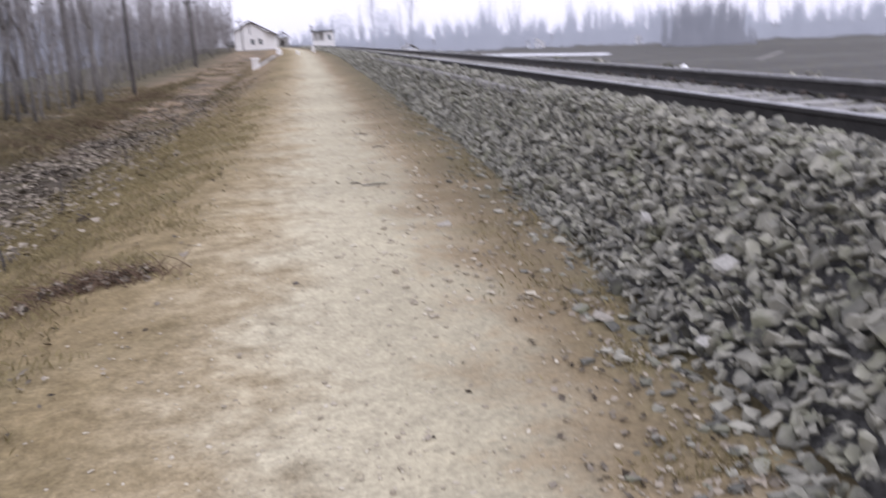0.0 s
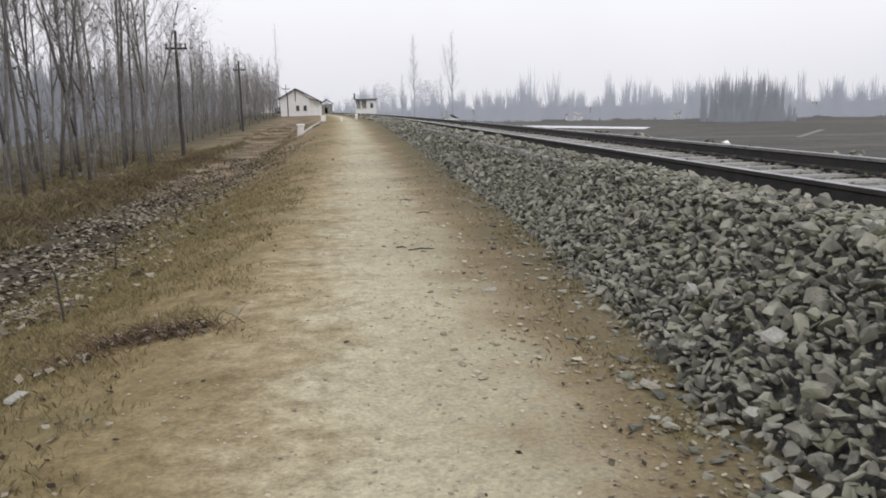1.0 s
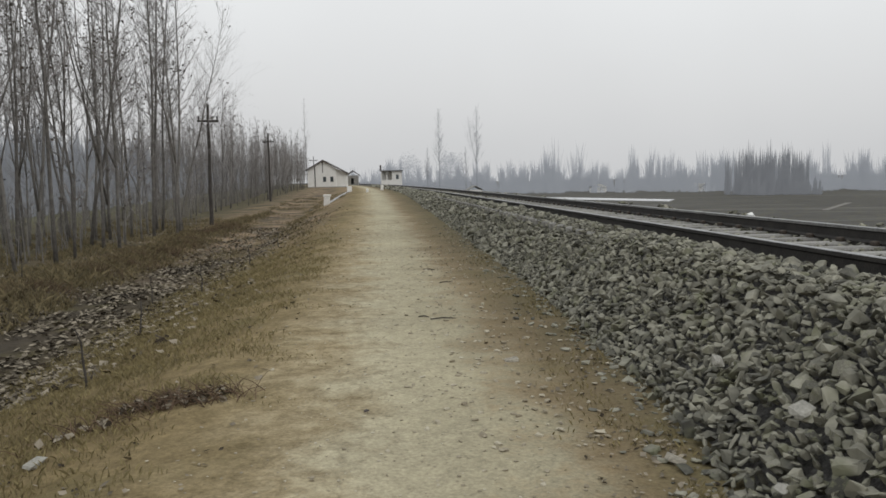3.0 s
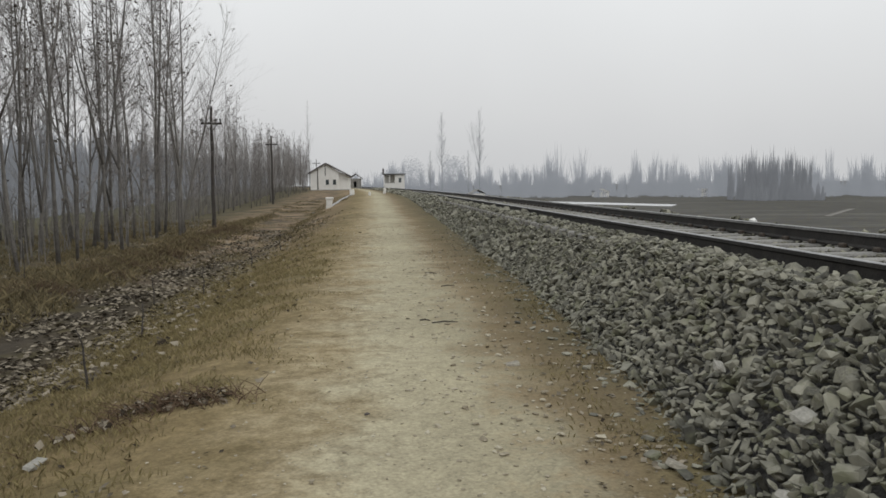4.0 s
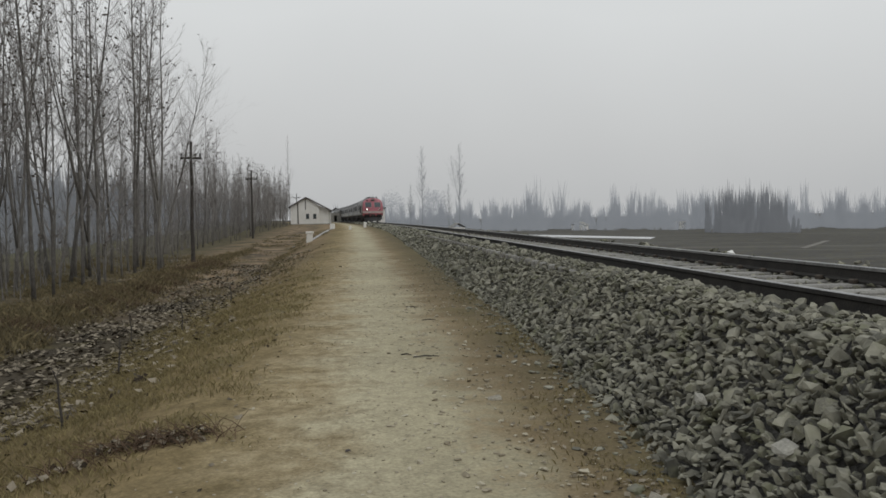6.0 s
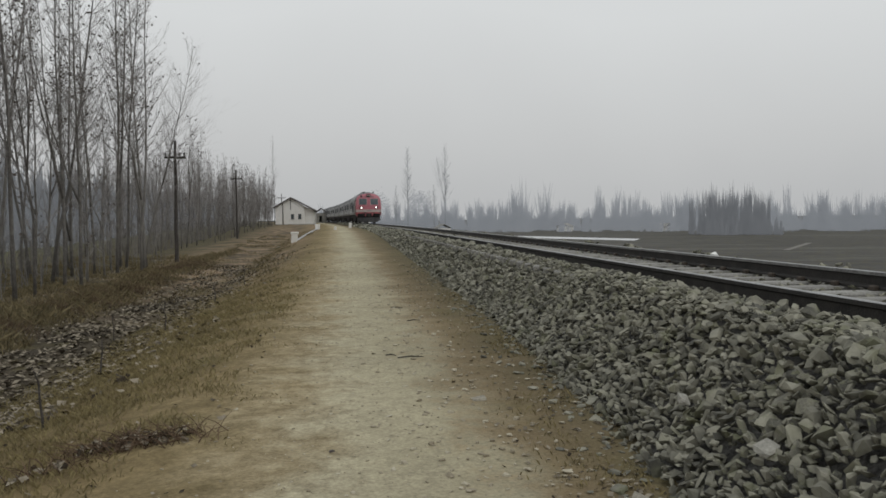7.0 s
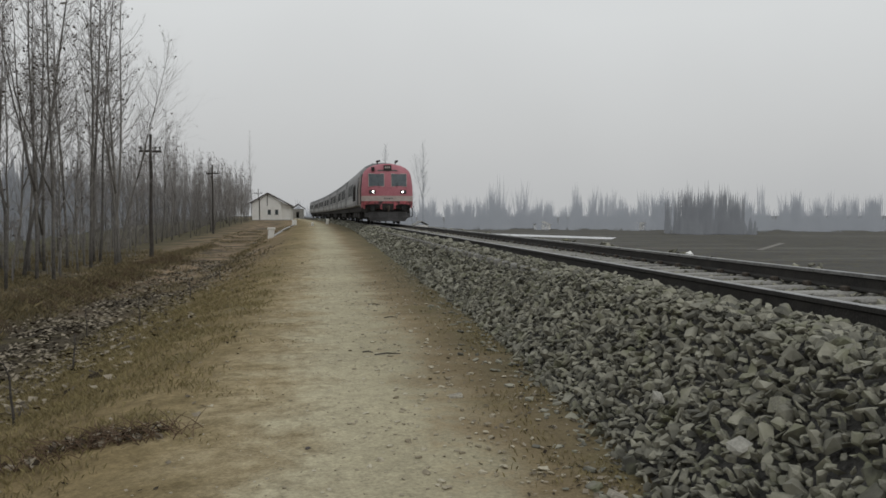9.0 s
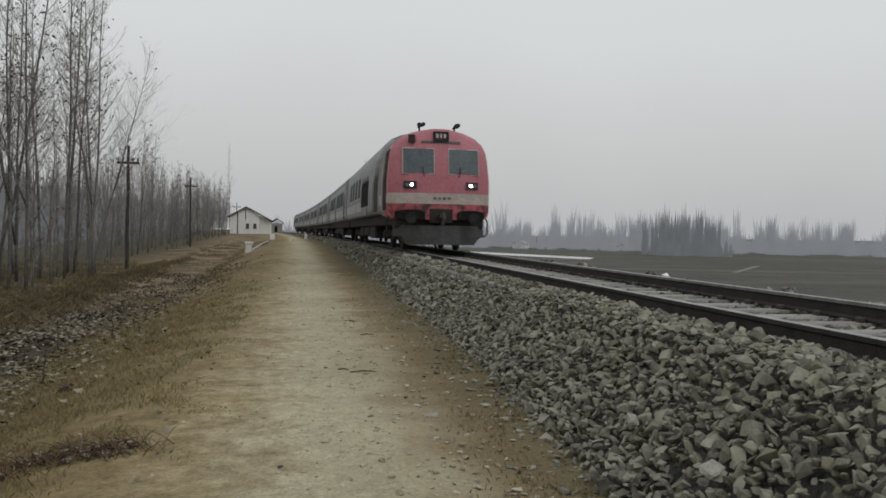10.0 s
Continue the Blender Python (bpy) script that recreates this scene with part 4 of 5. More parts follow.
def far_woods():
    rnd = random.Random(3)
    spots = []
    for i in range(430):
        x = rnd.uniform(-14, 330)
        y = 300 + rnd.uniform(-35, 60) - 0.22 * x
        h = 8.4 + 6 * noise.noise((x * 0.06, 0, 3)) + 4 * noise.noise((x * 0.25, 2, 3)) + rnd.choice((-2.5, -1.5, -0.5, 0.5, 2.5))
        spots.append((x, y, 1.2 * max(h, 4.5) + 0.01 * x, rnd.uniform(0.9, 2.0)))
    for i in range(230):
        x = -14 + 344 * (i + rnd.random()) / 230
        spots.append((x, 322 + rnd.uniform(-6, 6) - 0.22 * x, rnd.uniform(5.5, 7.5), 2.4))
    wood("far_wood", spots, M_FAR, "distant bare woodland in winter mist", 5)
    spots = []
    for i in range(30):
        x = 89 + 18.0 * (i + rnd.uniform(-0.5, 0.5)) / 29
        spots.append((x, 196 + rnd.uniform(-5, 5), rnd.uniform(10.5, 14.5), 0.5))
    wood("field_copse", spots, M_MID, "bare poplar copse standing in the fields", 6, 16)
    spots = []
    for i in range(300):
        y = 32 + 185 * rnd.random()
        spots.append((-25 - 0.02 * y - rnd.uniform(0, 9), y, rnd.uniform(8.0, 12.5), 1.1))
    # nearer trees, greyed by the same painted haze and glow
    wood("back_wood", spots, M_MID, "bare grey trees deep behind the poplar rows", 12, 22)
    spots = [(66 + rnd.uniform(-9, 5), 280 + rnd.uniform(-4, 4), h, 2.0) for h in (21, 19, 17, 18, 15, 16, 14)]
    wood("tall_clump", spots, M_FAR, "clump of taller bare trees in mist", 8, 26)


far_woods()


def far_shed(x, y, w, h, rz):
    t = new("farm_shed")
    t.matrix_basis = pose(x, y, field_z(x), 0, 0, rz)
    part("wall", wall_with_holes(-w / 2, w / 2, -0.15, 0.15, -0.2, h, [(-w * 0.12, w * 0.12, 0.0, h * 0.7)]), M_WHITEWASH, t)
    for sx in (-1, 1):
        part("side_wall", boxed(sx * w / 2 - 0.15, sx * w / 2 + 0.15, 0.15, 4.0, -0.2, h), M_WHITEWASH, t)
    part("roof", prism([(-w / 2 - 0.4, h - 0.05), (0, h + 0.9), (w / 2 + 0.4, h - 0.05), (0, h + 1.1)], -0.5, 4.5), M_SLEEPER, t, "pale sheet roof")
    tagged(t, "small white farm shed at the edge of the misty fields", "shed", "farm sheds")


far_shed(105.0, 255, 2.0, 1.5, 20)
far_shed(71.0, 262, 4.2, 1.6, -35)

far_shed(24.9, 212, 3.4, 1.9, 5)


def round_tree(x, y, r, h, seed):
    rnd = random.Random(seed)
    bm = bmesh.new()
    for _ in range(5200):
        a, b = rnd.uniform(0, 2 * math.pi), math.acos(rnd.uniform(-0.75, 1))
        rr = r * rnd.uniform(0.15, 1.0) ** 0.45 * (1 + 0.35 * noise.noise((math.cos(a) * 2, math.sin(a) * 2, b * 2 + seed)))
        c = Vector((rr * math.cos(a) * math.sin(b), rr * math.sin(a) * math.sin(b), h * 0.45 + h * 0.5 * math.cos(b) * rr / r))
        s = rnd.uniform(0.12, 0.34)
        q = Euler((rnd.uniform(0, 6), rnd.uniform(0, 6), 0)).to_matrix()
        bm.faces.new([bm.verts.new(c + q @ Vector(v)) for v in ((s, 0, 0), (0, s * 0.7, 0.05), (-s, 0, 0), (0, -s * 0.7, 0.05))])
    t = new("round_tree")
    t.matrix_basis = pose(x, y, field_z(x))
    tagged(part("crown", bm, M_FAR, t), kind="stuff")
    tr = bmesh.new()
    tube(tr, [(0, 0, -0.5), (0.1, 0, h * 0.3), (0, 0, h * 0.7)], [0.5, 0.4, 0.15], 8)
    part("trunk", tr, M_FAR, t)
    tagged(t, "bushy round tree veiled in mist", "tree", "misty round trees")


round_tree(24.5, 285, 5.0, 15.5, 1)
round_tree(10, 300, 6.5, 15.0, 2)
round_tree(3, 315, 6.0, 12.0, 3)

# ---- fields beyond the track ----


def strip(name, pts, material, label, category):
    bm = bmesh.new()
    vs = [bm.verts.new((x, y, field_z(x) + 0.06)) for x, y in pts]
    bm.faces.new(vs)
    r = bmesh.ops.extrude_face_region(bm, geom=bm.faces[:])
    bmesh.ops.translate(bm, verts=[v for v in r["geom"] if isinstance(v, bmesh.types.BMVert)], vec=(0, 0, -0.3))
    bmesh.ops.recalc_face_normals(bm, faces=bm.faces)
    return tagged(obj(name, bm, material), label, category, kind="structure")


# pale base colour paints in the sky that the water mirrors
M_WATER = mat("flood_water", (0.45, 0.45, 0.45), (0.6, 0.6, 0.6), 0.2, 0.25, 0.02)
strip("water", [(29.7, 186), (53.5, 146), (59, 158), (31, 212)], M_WATER, "still water lying in the fields, painted pale like the sky", "water")
M_TRACK = mat("field_track_soil", (0.12, 0.11, 0.095), (0.19, 0.178, 0.158), 0.6, 0.95, 0.2)
strip("field_track", [(55.4, 97.5), (56.2, 97.2), (76.2, 124.7), (75.3, 125.0)], M_TRACK, "pale bare track crossing the fields", "track")

# ---- loose stone of the ballast ----


def stone_shapes(count, seed):
    """Angular broken stones: hulls of a few points on a flattened ball."""
    rnd = random.Random(seed)
    shapes = []
    for _ in range(count):
        bm = bmesh.new()
        wide, deep = rnd.uniform(0.25, 0.42), rnd.uniform(0.10, 0.21)
        for k in range(rnd.randint(13, 17)):
            v = Vector((rnd.gauss(0, 1), rnd.gauss(0, 1), rnd.gauss(0, 1))).normalized()
            v = Vector([math.copysign(abs(c) ** 0.55, c) for c in v]) * rnd.uniform(0.82, 1.0)
            bm.verts.new((v.x * 0.5, v.y * wide, v.z * deep))
        r = bmesh.ops.convex_hull(bm, input=bm.verts)
        bmesh.ops.delete(bm, geom=[e for e in r["geom_interior"] if isinstance(e, bmesh.types.BMVert)], context="VERTS")
        bm.verts.ensure_lookup_table()
        bmesh.ops.recalc_face_normals(bm, faces=bm.faces)
        bm.verts.index_update()
        vs = np.array([v.co[:] for v in bm.verts])
        shapes.append((vs, [[v.index for v in f.verts] for f in bm.faces]))
        bm.free()
    return shapes


SHAPES = stone_shapes(14, 11)


class Heap:
    """Collects many small pieces into one mesh."""

    def __init__(self):
        self.v, self.f, self.n = [], [], 0

    def add(self, shape, m):
        vs, fs = shape
        a = np.array(m.to_3x3())
        self.v.append(vs @ a.T + np.array(m.translation))
        self.f += [[i + self.n for i in f] for f in fs]
        self.n += len(vs)

    def build(self, name, material, parent=None):
        return arrays(name, np.concatenate(self.v).tolist(), self.f, material, parent)


def stone_pose(rnd, x, y, z, size, slope=0.0, tilt=38):
    r = Euler((radians(rnd.uniform(-tilt, tilt)), radians(rnd.uniform(-tilt, tilt)) - slope, radians(rnd.uniform(0, 360)))).to_matrix().to_4x4()
    return Matrix.Translation((x, y, z)) @ r @ Matrix.Diagonal((size * rnd.uniform(0.85, 1.2), size * rnd.uniform(0.8, 1.2), size * rnd.uniform(0.85, 1.5), 1))


def ballast():
    rnd = random.Random(5)
    heap, near = Heap(), []
    for y0, y1, cell, size in ((-5, 0.6, 0.11, 0.12), (0.6, 14, 0.058, 0.077), (14, 34, 0.09, 0.115), (34, 70, 0.16, 0.19), (70, 170, 0.34, 0.34)):
        for layer in (0, 1):
            y = y0
            while y < y1:
                toe = lerp_table(TOE, y)
                u = toe + 0.02 - 0.10 * noise.noise((y * 1.3, 3, 0))
                while u < 3.3:
                    uu, yy = u + rnd.uniform(-0.5, 0.5) * cell, y + rnd.uniform(-0.5, 0.5) * cell
                    s = size * math.exp(rnd.gauss(0, 0.32))
                    if uu < toe + 0.12 and rnd.random() < 0.4:
                        s *= 0.65
                    z = bed_z(uu, yy) + (0.012 if layer else -0.012) + rnd.uniform(-0.01, 0.03) * size / 0.088
                    z = min(z, RAIL_Z - 0.10)
                    if not (uu > 3.2 and z > RAIL_Z - 0.16):
                        m = stone_pose(rnd, uu - bend(yy), yy, z, s, 0.5 if uu < 2.7 else 0.0)
                        if layer and y < 8 and 3.0 < yy < 6.0 and len(near) < 300 and rnd.random() < 0.55:
                            near.append(m)
                        else:
                            heap.add(rnd.choice(SHAPES), m)
                    u += cell if layer else cell * 1.25
                y += cell if layer else cell * 1.25
    for y0, y1, cell, size in ((-5.0, 30, 0.13, 0.11), (30, 80, 0.3, 0.2)):
        y = y0
        while y < y1:
            u = 3.46
            while u < 6.3:
                uu, yy = u + rnd.uniform(-0.5, 0.5) * cell, y + rnd.uniform(-0.5, 0.5) * cell
                drop = 0.215 if uu < 5.0 else 0.19
                if uu < 4.98 and rnd.random() < 0.15:
                    u += cell
                    continue
                heap.add(rnd.choice(SHAPES), stone_pose(rnd, uu - bend(yy), yy, min(bed_z(uu, yy) + 0.2, RAIL_Z) - drop + rnd.uniform(0, 0.02), size * rnd.uniform(0.6, 1.1)))
                u += cell
            y += cell
    for _ in range(900):
        y = 3 + 45 * rnd.random() ** 1.3
        u = rnd.gauss(6.05, 0.14)
        crest = max(0.0, noise.noise((y * 0.8, 1, 6)) + 0.15)
        heap.add(rnd.choice(SHAPES), stone_pose(rnd, u - bend(y), y, 0.76 + 0.2 * crest * math.exp(-((u - 6.05) / 0.2) ** 2) + rnd.uniform(-0.03, 0.02), rnd.uniform(0.08, 0.15)))
    for _ in range(420):
        y = 2.2 + 24 * rnd.random() ** 1.6
        u = lerp_table(TOE, y) - abs(rnd.gauss(0, 0.22))
        x = u - bend(y)
        s = rnd.choice((0.03, 0.04, 0.05, 0.07, 0.1)) * rnd.uniform(0.7, 1.2)
        heap.add(rnd.choice(SHAPES), stone_pose(rnd, x, y, ground_z(x, y) + s * 0.12, s, 0, 12))
    tagged(heap.build("ballast_stones", M_STONE, ballast_bed), kind="stuff")
    meshes = []
    for k, (vs, fs) in enumerate(SHAPES):
        me = bpy.data.meshes.new("stone")
        me.from_pydata(vs.tolist(), [], fs)
        me.materials.append(M_STONE)
        meshes.append(me)
    for m in near:
        share("stone", rnd.choice(meshes), ballast_bed, m)


ballast()


def single_stone(name, x, y, z, size, material, label, rz, flat=1.0, k=0, tilt=8):
    vs, fs = SHAPES[k]
    me = bpy.data.meshes.new(name)
    me.from_pydata((vs * np.array((size, size, size * flat))).tolist(), [], fs)
    me.materials.append(material)
    ob = new(name, me)
    ob.matrix_basis = pose(x, y, z, tilt, -tilt, rz)
    return tagged(ob, label, "stone", "loose stones")


M_PALE = mat("pale_stone", (0.24, 0.23, 0.20), (0.37, 0.355, 0.31), 8, 0.9, 0.3)
M_STONE_B = mat("dusty_stone", (0.2, 0.18, 0.145), (0.36, 0.33, 0.265), 8, 0.9, 0.3)
M_WHITE = mat("white_stone", (0.7, 0.69, 0.66), (0.82, 0.81, 0.78), 6, 0.85, 0.2)
single_stone("loose_stone", 2.0, 3.66, 0.36, 0.14, M_PALE, "large pale stone lying on the ballast slope", 20, 1.3, 3, 18)
single_stone("loose_stone", 2.02, 4.68, 0.37, 0.12, M_PALE, "pale flat stone lying on the ballast slope", 75, 0.9, 5, 18)
single_stone("loose_stone", 1.72, 3.3, 0.12, 0.1, M_PALE, "pale stone at the foot of the ballast", 40, 0.9, 7, 14)
single_stone("loose_stone", 5.75, 12.1, 0.87, 0.2, M_WHITE, "white stone beside the far rail", 30, 1.6, 2)
single_stone("loose_stone", 1.03, 6.44, 0.012, 0.15, M_STONE_B, "flat pale stone set in the path edge", 10, 0.8, 6)
single_stone("loose_stone", -2.09, 4.78, ground_z(-2.09, 4.78) + 0.03, 0.17, M_PALE, "pale stone lying in dry grass", 70, 1.0, 8)
single_stone("loose_stone", -0.14, 5.15, 0.008, 0.055, M_ROOF, "small dark stone on the path", 20, 1.0, 9)
single_stone("loose_stone", 1.5, 4.0, 0.02, 0.15, M_STONE_B, "flat pale stone beside the ballast", 100, 0.8, 10)


def scatter_mesh(name, items, material, label, category):
    """items: (x, y, z, size, rnd) small quads, bent like dry leaves."""
    verts, faces = [], []
    for x, y, z, s, rnd in items:
        q = Euler((rnd.uniform(-0.5, 0.5), rnd.uniform(-0.5, 0.5), rnd.uniform(0, 6.3))).to_matrix()
        i = len(verts)
        w = rnd.uniform(0.45, 0.8)
        for a, b, c in ((1, 0, 0.12), (0, w, rnd.uniform(0, 0.3)), (-1, 0, 0.12), (0, -w, rnd.uniform(0, 0.3))):
            p = q @ Vector((a * s, b * s, c * s))
            verts.append((x + p.x, y + p.y, z + p.z))
        faces += [(i, i + 1, i + 2), (i, i + 2, i + 3)]
    return tagged(arrays(name, verts, faces, material), label, category, kind="stuff")


M_LITTER = mat("leaf_litter", (0.032, 0.024, 0.016), (0.29, 0.25, 0.19), 2, 0.95, 0.0, gloss=0.15, island=1.3, spread=0.5)
M_PEBBLE = mat("pebble", (0.235, 0.2, 0.142), (0.46, 0.415, 0.32), 6, 0.95, 0.2, gloss=0.15, island=1.2, spread=0.5)
M_GRASS = mat("dry_grass", (0.12, 0.097, 0.043), (0.27, 0.22, 0.105), 3, 0.95, 0.0, island=0.9, spread=0.5)
M_BRUSHWOOD = mat("dead_brushwood", (0.06, 0.04, 0.027), (0.17, 0.115, 0.075), 3, 0.95, 0.0, island=0.9, spread=0.5, gloss=0.2)
M_BROWN_GRASS = mat("brown_grass", (0.09, 0.074, 0.038), (0.215, 0.172, 0.09), 3, 0.95, 0.0, island=0.9, spread=0.5)


def litter():
    rnd = random.Random(21)
    items = []
    while len(items) < 11500:
        y = 8 + 34 * rnd.random() ** 1.3
        u = rnd.gauss(-5.4, 1.3)
        if noise.noise((u * 0.9, y * 0.55, 9)) + 0.26 < rnd.uniform(-0.3, 0.45):
            continue
        x = u - bend(y)
        items.append((x, y, ground_z(x, y) + 0.018, rnd.uniform(0.025, 0.085), rnd))
    for _ in range(1500):
        y = 2.5 + 40 * rnd.random() ** 1.5
        u = rnd.uniform(-4.8, -0.9)
        x = u - bend(y)
        items.append((x, y, ground_z(x, y) + 0.012, rnd.uniform(0.012, 0.035), rnd))
    for _ in range(2600):
        y = 14 + 40 * rnd.random()
        u = rnd.uniform(-14, -7.3)
        x = u - bend(y)
        items.append((x, y, ground_z(x, y) + 0.015, rnd.uniform(0.03, 0.07), rnd))
    for _ in range(1400):
        y = 2.3 + 22 * rnd.random() ** 1.6
        u = lerp_table(TOE, y) - abs(rnd.gauss(0, 0.38))
        x = u - bend(y)
        items.append((x, y, ground_z(x, y) + 0.01, rnd.uniform(0.008, 0.028), rnd))
    scatter_mesh("leaf_litter", items, M_LITTER, "pale and dark fallen leaves covering the ditch", "leaves")


litter()


def pebbles():
    rnd = random.Random(31)
    heap = Heap()
    for _ in range(2600):
        y = 2.2 + 26 * rnd.random() ** 1.8
        u = rnd.gauss(0.25, 0.75)
        x = u - bend(y)
        s = 0.012 + 0.022 * rnd.random() ** 3 + 0.0007 * y
        heap.add(rnd.choice(SHAPES[:6]), stone_pose(rnd, x, y, ground_z(x, y) + 0.006 + s * 0.08, s, 0, 8))
    for _ in range(300):
        y = 4.2 + 14 * rnd.random() ** 1.3
        u = rnd.gauss(0.85, 0.35)
        x = u - bend(y)
        s = rnd.uniform(0.03, 0.075)
        heap.add(rnd.choice(SHAPES), stone_pose(rnd, x, y, ground_z(x, y) + 0.008 + s * 0.05, s, 0, 6))
    tagged(heap.build("path_pebbles", M_PEBBLE), "small pebbles and crumbs trodden into the path", "pebbles", kind="stuff")


pebbles()


def blades(name, spots, material, label):
    """spots: (x, y, z, height, rnd): thin bent blades."""
    verts, faces = [], []
    for x, y, z, h, rnd in spots:
        a = rnd.uniform(0, 6.283)
        w = h * rnd.uniform(0.05, 0.09) + 0.0015
        lx, ly = rnd.gauss(0, 0.55) * h, rnd.gauss(0, 0.55) * h
        ca, sa = math.cos(a) * w, math.sin(a) * w
        i = len(verts)
        verts += [(x - ca, y - sa, z - 0.01), (x + ca, y + sa, z - 0.01), (x + lx * 0.4 + ca * 0.7, y + ly * 0.4 + sa * 0.7, z + h * 0.6), (x + lx, y + ly, z + h)]
        faces += [(i, i + 1, i + 2), (i, i + 2, i + 3)]
    return tagged(arrays(name, verts, faces, material), label, "grass", kind="stuff")


def grass():
    rnd = random.Random(41)
    spots = []
    while len(spots) < 50000:
        y = -4 + 36 * abs(rnd.betavariate(2.2, 4.2))
        u = rnd.uniform(-4.9, -0.25)
        cover = noise.noise((u * 1.4, y * 1.4, 1)) * 0.9 + max(-0.9, min(0.4, -0.55 * (u + 1.45)))
        if cover < rnd.uniform(-0.3, 0.5):
            continue
        x = u - bend(y)
        spots.append((x, y, ground_z(x, y), (rnd.uniform(0.018, 0.05) + 0.0012 * max(y, 0)) * min(1.0, max(0.4, -0.75 * u)), rnd))
    for _ in range(5000):
        y = 2.4 + 14 * rnd.random() ** 1.5
        u = lerp_table(TOE, y) - abs(rnd.gauss(0, 0.3))
        x = u - bend(y)
        if noise.noise((u * 2, y * 1.2, 4)) > 0:
            spots.append((x, y, ground_z(x, y), rnd.uniform(0.015, 0.04), rnd))
    blades("verge_grass", spots, M_GRASS, "short matted straw-coloured grass on the verge")
    spots = []
    while len(spots) < 38000:
        y = 12 + 42 * rnd.random() ** 1.3
        u = rnd.uniform(-17, -6.6)
        c = noise.noise((u * 0.7, y * 0.5, 7))
        edge = math.exp(-((u + 7.8) / 0.7) ** 2)
        if c + edge * 0.8 < rnd.uniform(-0.25, 0.6):
            continue
        x = u - bend(y)
        spots.append((x, y, ground_z(x, y), rnd.uniform(0.06, 0.2) * (1 + 1.1 * edge * max(0, c + 0.2)), rnd))
    while len(spots) < 45000:
        y = 25 + 60 * rnd.random()
        u = rnd.uniform(-9, -2.2)
        if noise.noise((u * 0.6, y * 0.3, 2)) < rnd.uniform(-0.1, 0.5):
            continue
        x = u - bend(y)
        spots.append((x, y, ground_z(x, y), rnd.uniform(0.06, 0.16), rnd))
    blades("bank_grass", spots, M_BROWN_GRASS, "rank brown winter grass under the poplars")


grass()


def brush(x, y, w, d, n, seed, tall=0.12):
    """A low heap of dead brush with curled leaves."""
    rnd = random.Random(seed)
    t = new("dead_brush")
    t.matrix_basis = pose(x, y, ground_z(x, y))
    bm = bmesh.new()
    for _ in range(n):
        px, py = rnd.gauss(0, w * 0.4), rnd.gauss(0, d * 0.4)
        z0 = ground_z(x + px, y + py) - ground_z(x, y)
        a = rnd.uniform(0, 6.28)
        ln = rnd.uniform(0.08, 0.22)
        q = Vector((math.cos(a) * ln, math.sin(a) * ln, rnd.uniform(0.02, tall)))
        p = Vector((px, py, z0))
        tube(bm, [p, p + q * 0.5 + Vector((0, 0, 0.02)), p + q], [0.004, 0.003, 0.0015], 3, False)
    tagged(part("brushwood", bm, M_BRUSHWOOD, t, "thin dark dead twigs"), kind="stuff")
    lf = bmesh.new()
    for _ in range(n // 2):
        px, py = rnd.uniform(-0.6, 0.6) * w, rnd.uniform(-0.6, 0.6) * d
        z0 = ground_z(x + px, y + py) - ground_z(x, y) + rnd.uniform(0.01, 0.06)
        s = rnd.uniform(0.015, 0.042)
        e = Euler((rnd.uniform(-1, 1), rnd.uniform(-1, 1), rnd.uniform(0, 6))).to_matrix()
        lf.faces.new([lf.verts.new(Vector((px, py, z0)) + e @ Vector(v) * s) for v in ((1, 0, 0.2), (0, 0.7, 0), (-1, 0, 0.2), (0, -0.7, 0))])
    tagged(part("leaf_cover", lf, M_LITTER, t, "curled pale and brown leaves"), kind="stuff")
    return tagged(t, "low heap of dead brush and leaves beside the path", "brush", "dead brush")


brush(-1.5, 5.65, 0.62, 0.24, 240, 1)
brush(-2.0, 5.3, 0.45, 0.25, 50, 2)
for k in range(16):
    rr = random.Random(100 + k)
    yy = 15 + 2.1 * k + rr.uniform(-1, 1)
    brush(-7.7 - bend(yy) + rr.uniform(-0.5, 0.5), yy, 1.1, 0.6, 300, 10 + k, 0.35)


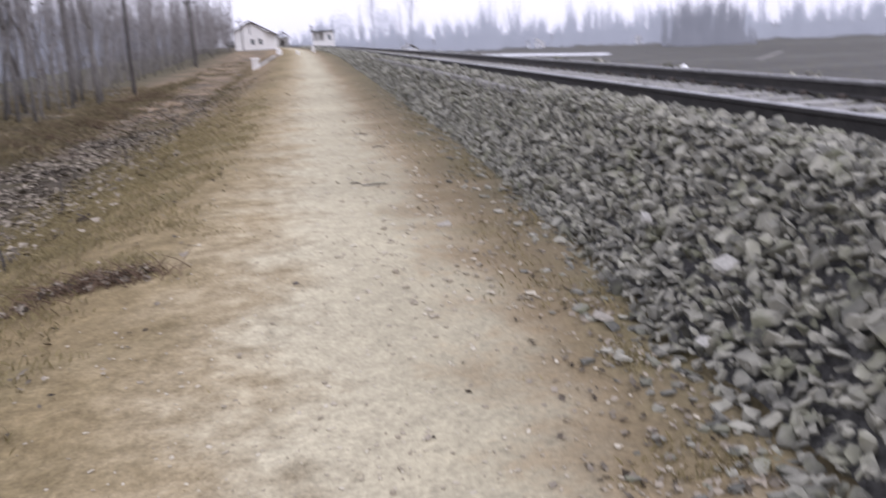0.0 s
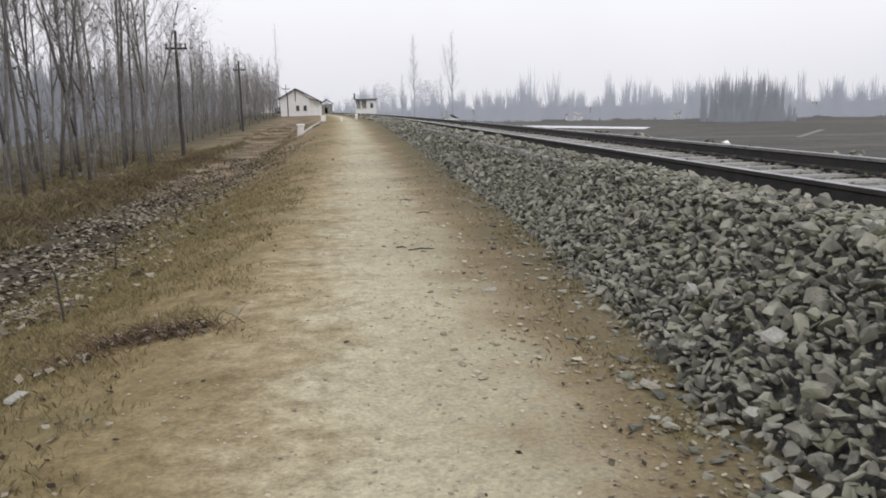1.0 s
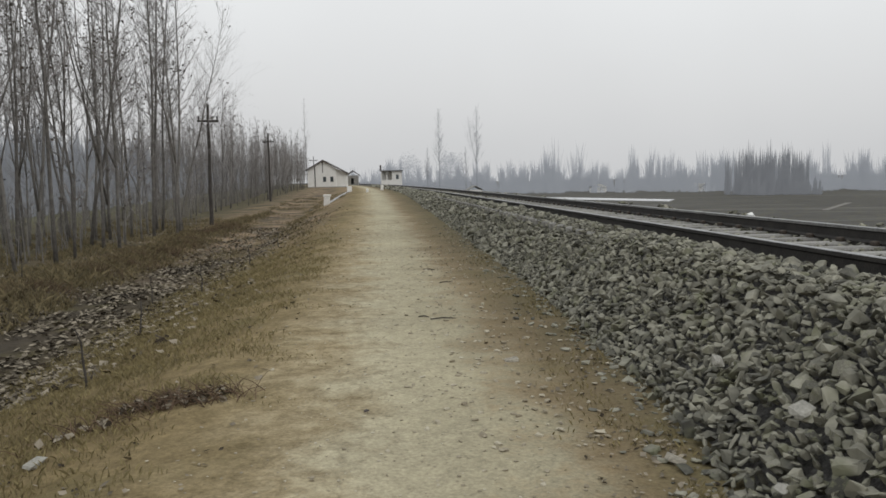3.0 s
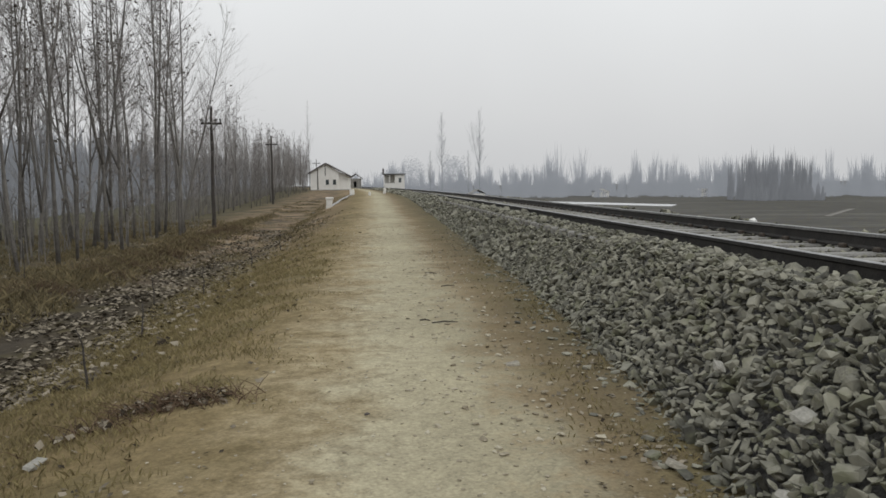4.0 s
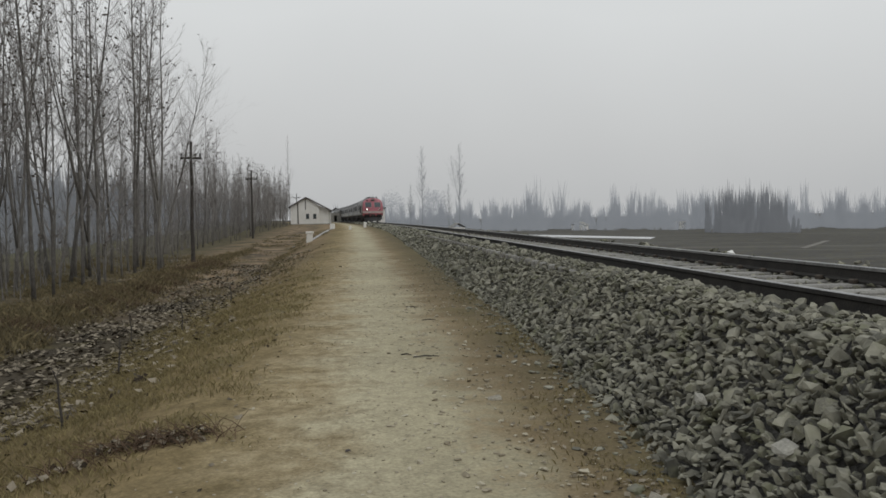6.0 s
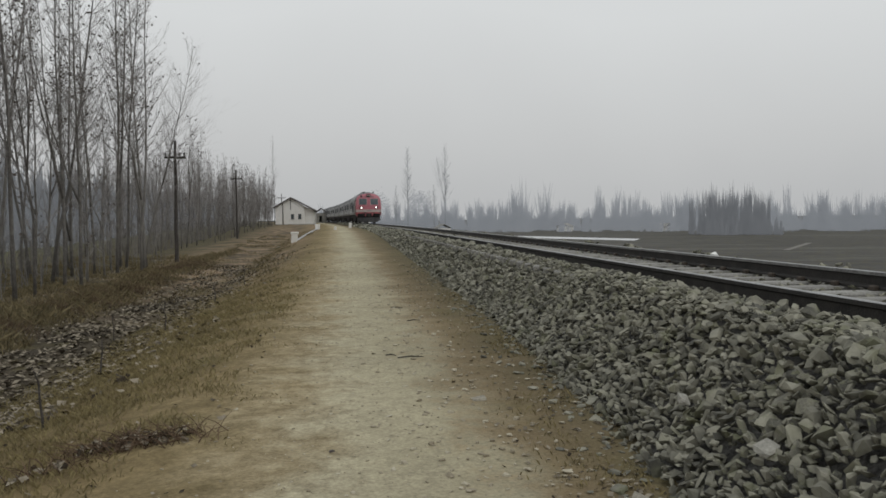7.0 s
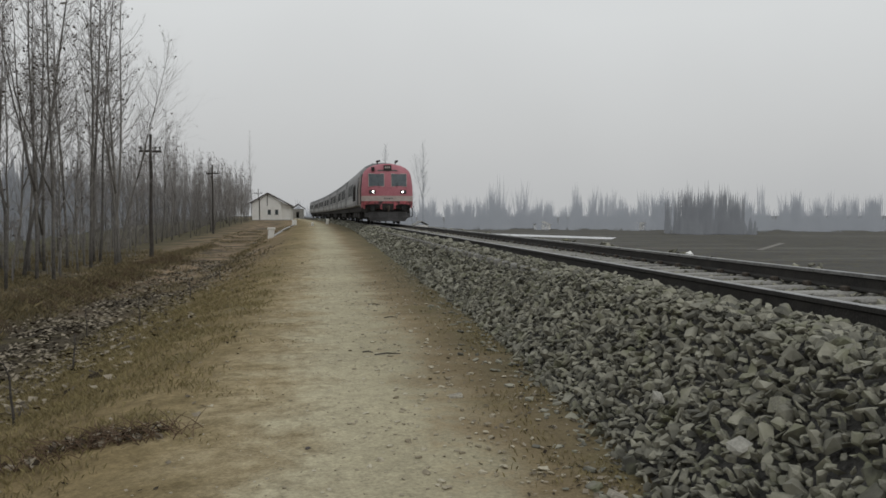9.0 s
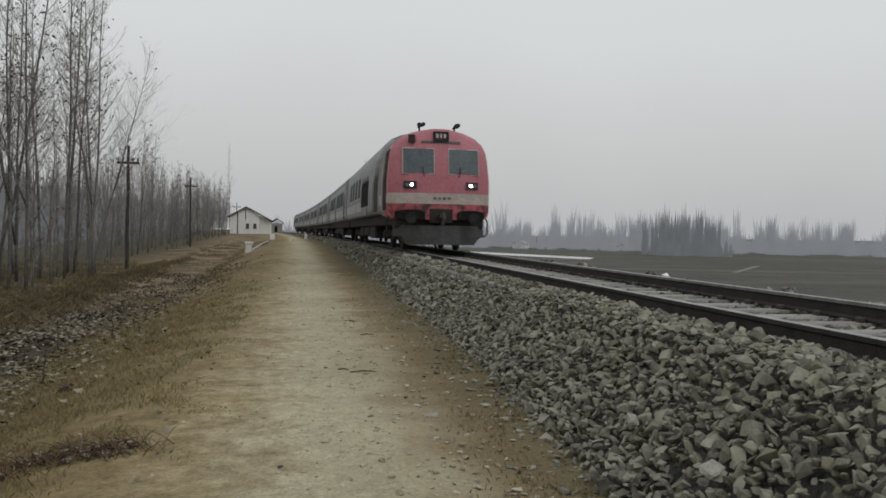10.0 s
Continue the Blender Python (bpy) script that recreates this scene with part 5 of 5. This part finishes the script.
def dry_stem(x, y, h, lean, seed):
    rnd = random.Random(seed)
    bm = bmesh.new()
    tube(bm, [(0.012 * rnd.uniform(-1, 1) * i, 0.01 * rnd.uniform(-1, 1) * i, -0.05 + (h + 0.05) * i / 4) for i in range(5)], [0.014, 0.012, 0.010, 0.008, 0.004], 5)
    for _ in range(3):
        z = h * rnd.uniform(0.5, 0.95)
        a = rnd.uniform(0, 6.28)
        tube(bm, [(0, 0, z), (math.cos(a) * 0.05, math.sin(a) * 0.05, z + 0.07)], [0.005, 0.002], 3)
    ob = obj("dry_stem", bm, M_WOOD)
    ob.matrix_basis = pose(x, y, ground_z(x, y), 0, lean, 30 * seed)
    return tagged(ob, "thin dead plant stem standing on the grassy slope", "plant stem", "dry stems")


dry_stem(-2.76, 7.45, 0.58, -4, 1)
dry_stem(-3.5, 11.6, 0.5, 3, 2)
dry_stem(-3.6, 16.0, 0.55, 2, 3)
dry_stem(-3.4, 20.5, 0.55, -2, 4)
dry_stem(-3.1, 24.0, 0.6, 4, 5)
dry_stem(-5.0, 17.5, 0.6, 2, 6)
dry_stem(-8.6, 18.0, 0.9, 3, 7)
dry_stem(-9.0, 20.5, 1.0, -3, 8)


def fallen_stick(x, y, length, rz):
    bm = bmesh.new()
    tube(bm, [(-length / 2, 0, 0), (0, 0.02, 0.008), (length / 2, -0.01, 0)], [0.007, 0.008, 0.004], 5)
    ob = obj("fallen_stick", bm, M_WOOD)
    ob.matrix_basis = pose(x, y, ground_z(x, y) + 0.014, 0, 0, rz)
    return tagged(ob, "short dead stick lying across the path", "stick", "fallen sticks")


fallen_stick(0.62, 8.46, 0.28, 4)
fallen_stick(0.42, 8.7, 0.12, -15)
fallen_stick(0.75, 13.2, 0.22, -30)
fallen_stick(0.9, 11.6, 0.2, 10)


# ---- movement ----


def motions():
    walk(cam, PATH, EXPOSURES)
    # The shot leaps ahead at 4.5 s: before it the train is still round the bend behind the house.
    speed, front_end, leap = 25.9, 24.5, 178.0
    times = [i * 0.25 for i in range(19)] + [4.6] + [4.75 + i * 0.25 for i in range(22)]
    for k, car in enumerate(train):
        rows = []
        for t in times:
            y = front_end + speed * (10.0 - t) + 0.45 + CAR_LEN / 2 + CAR_PITCH * k + (leap if t < 4.55 else 0.0)
            rows.append((t, pose(TRACK_X - bend(y), y, RAIL_Z, 0, 0, math.degrees(math.atan(2 * y / RADIUS)))))
        walk(car, rows)


motions()
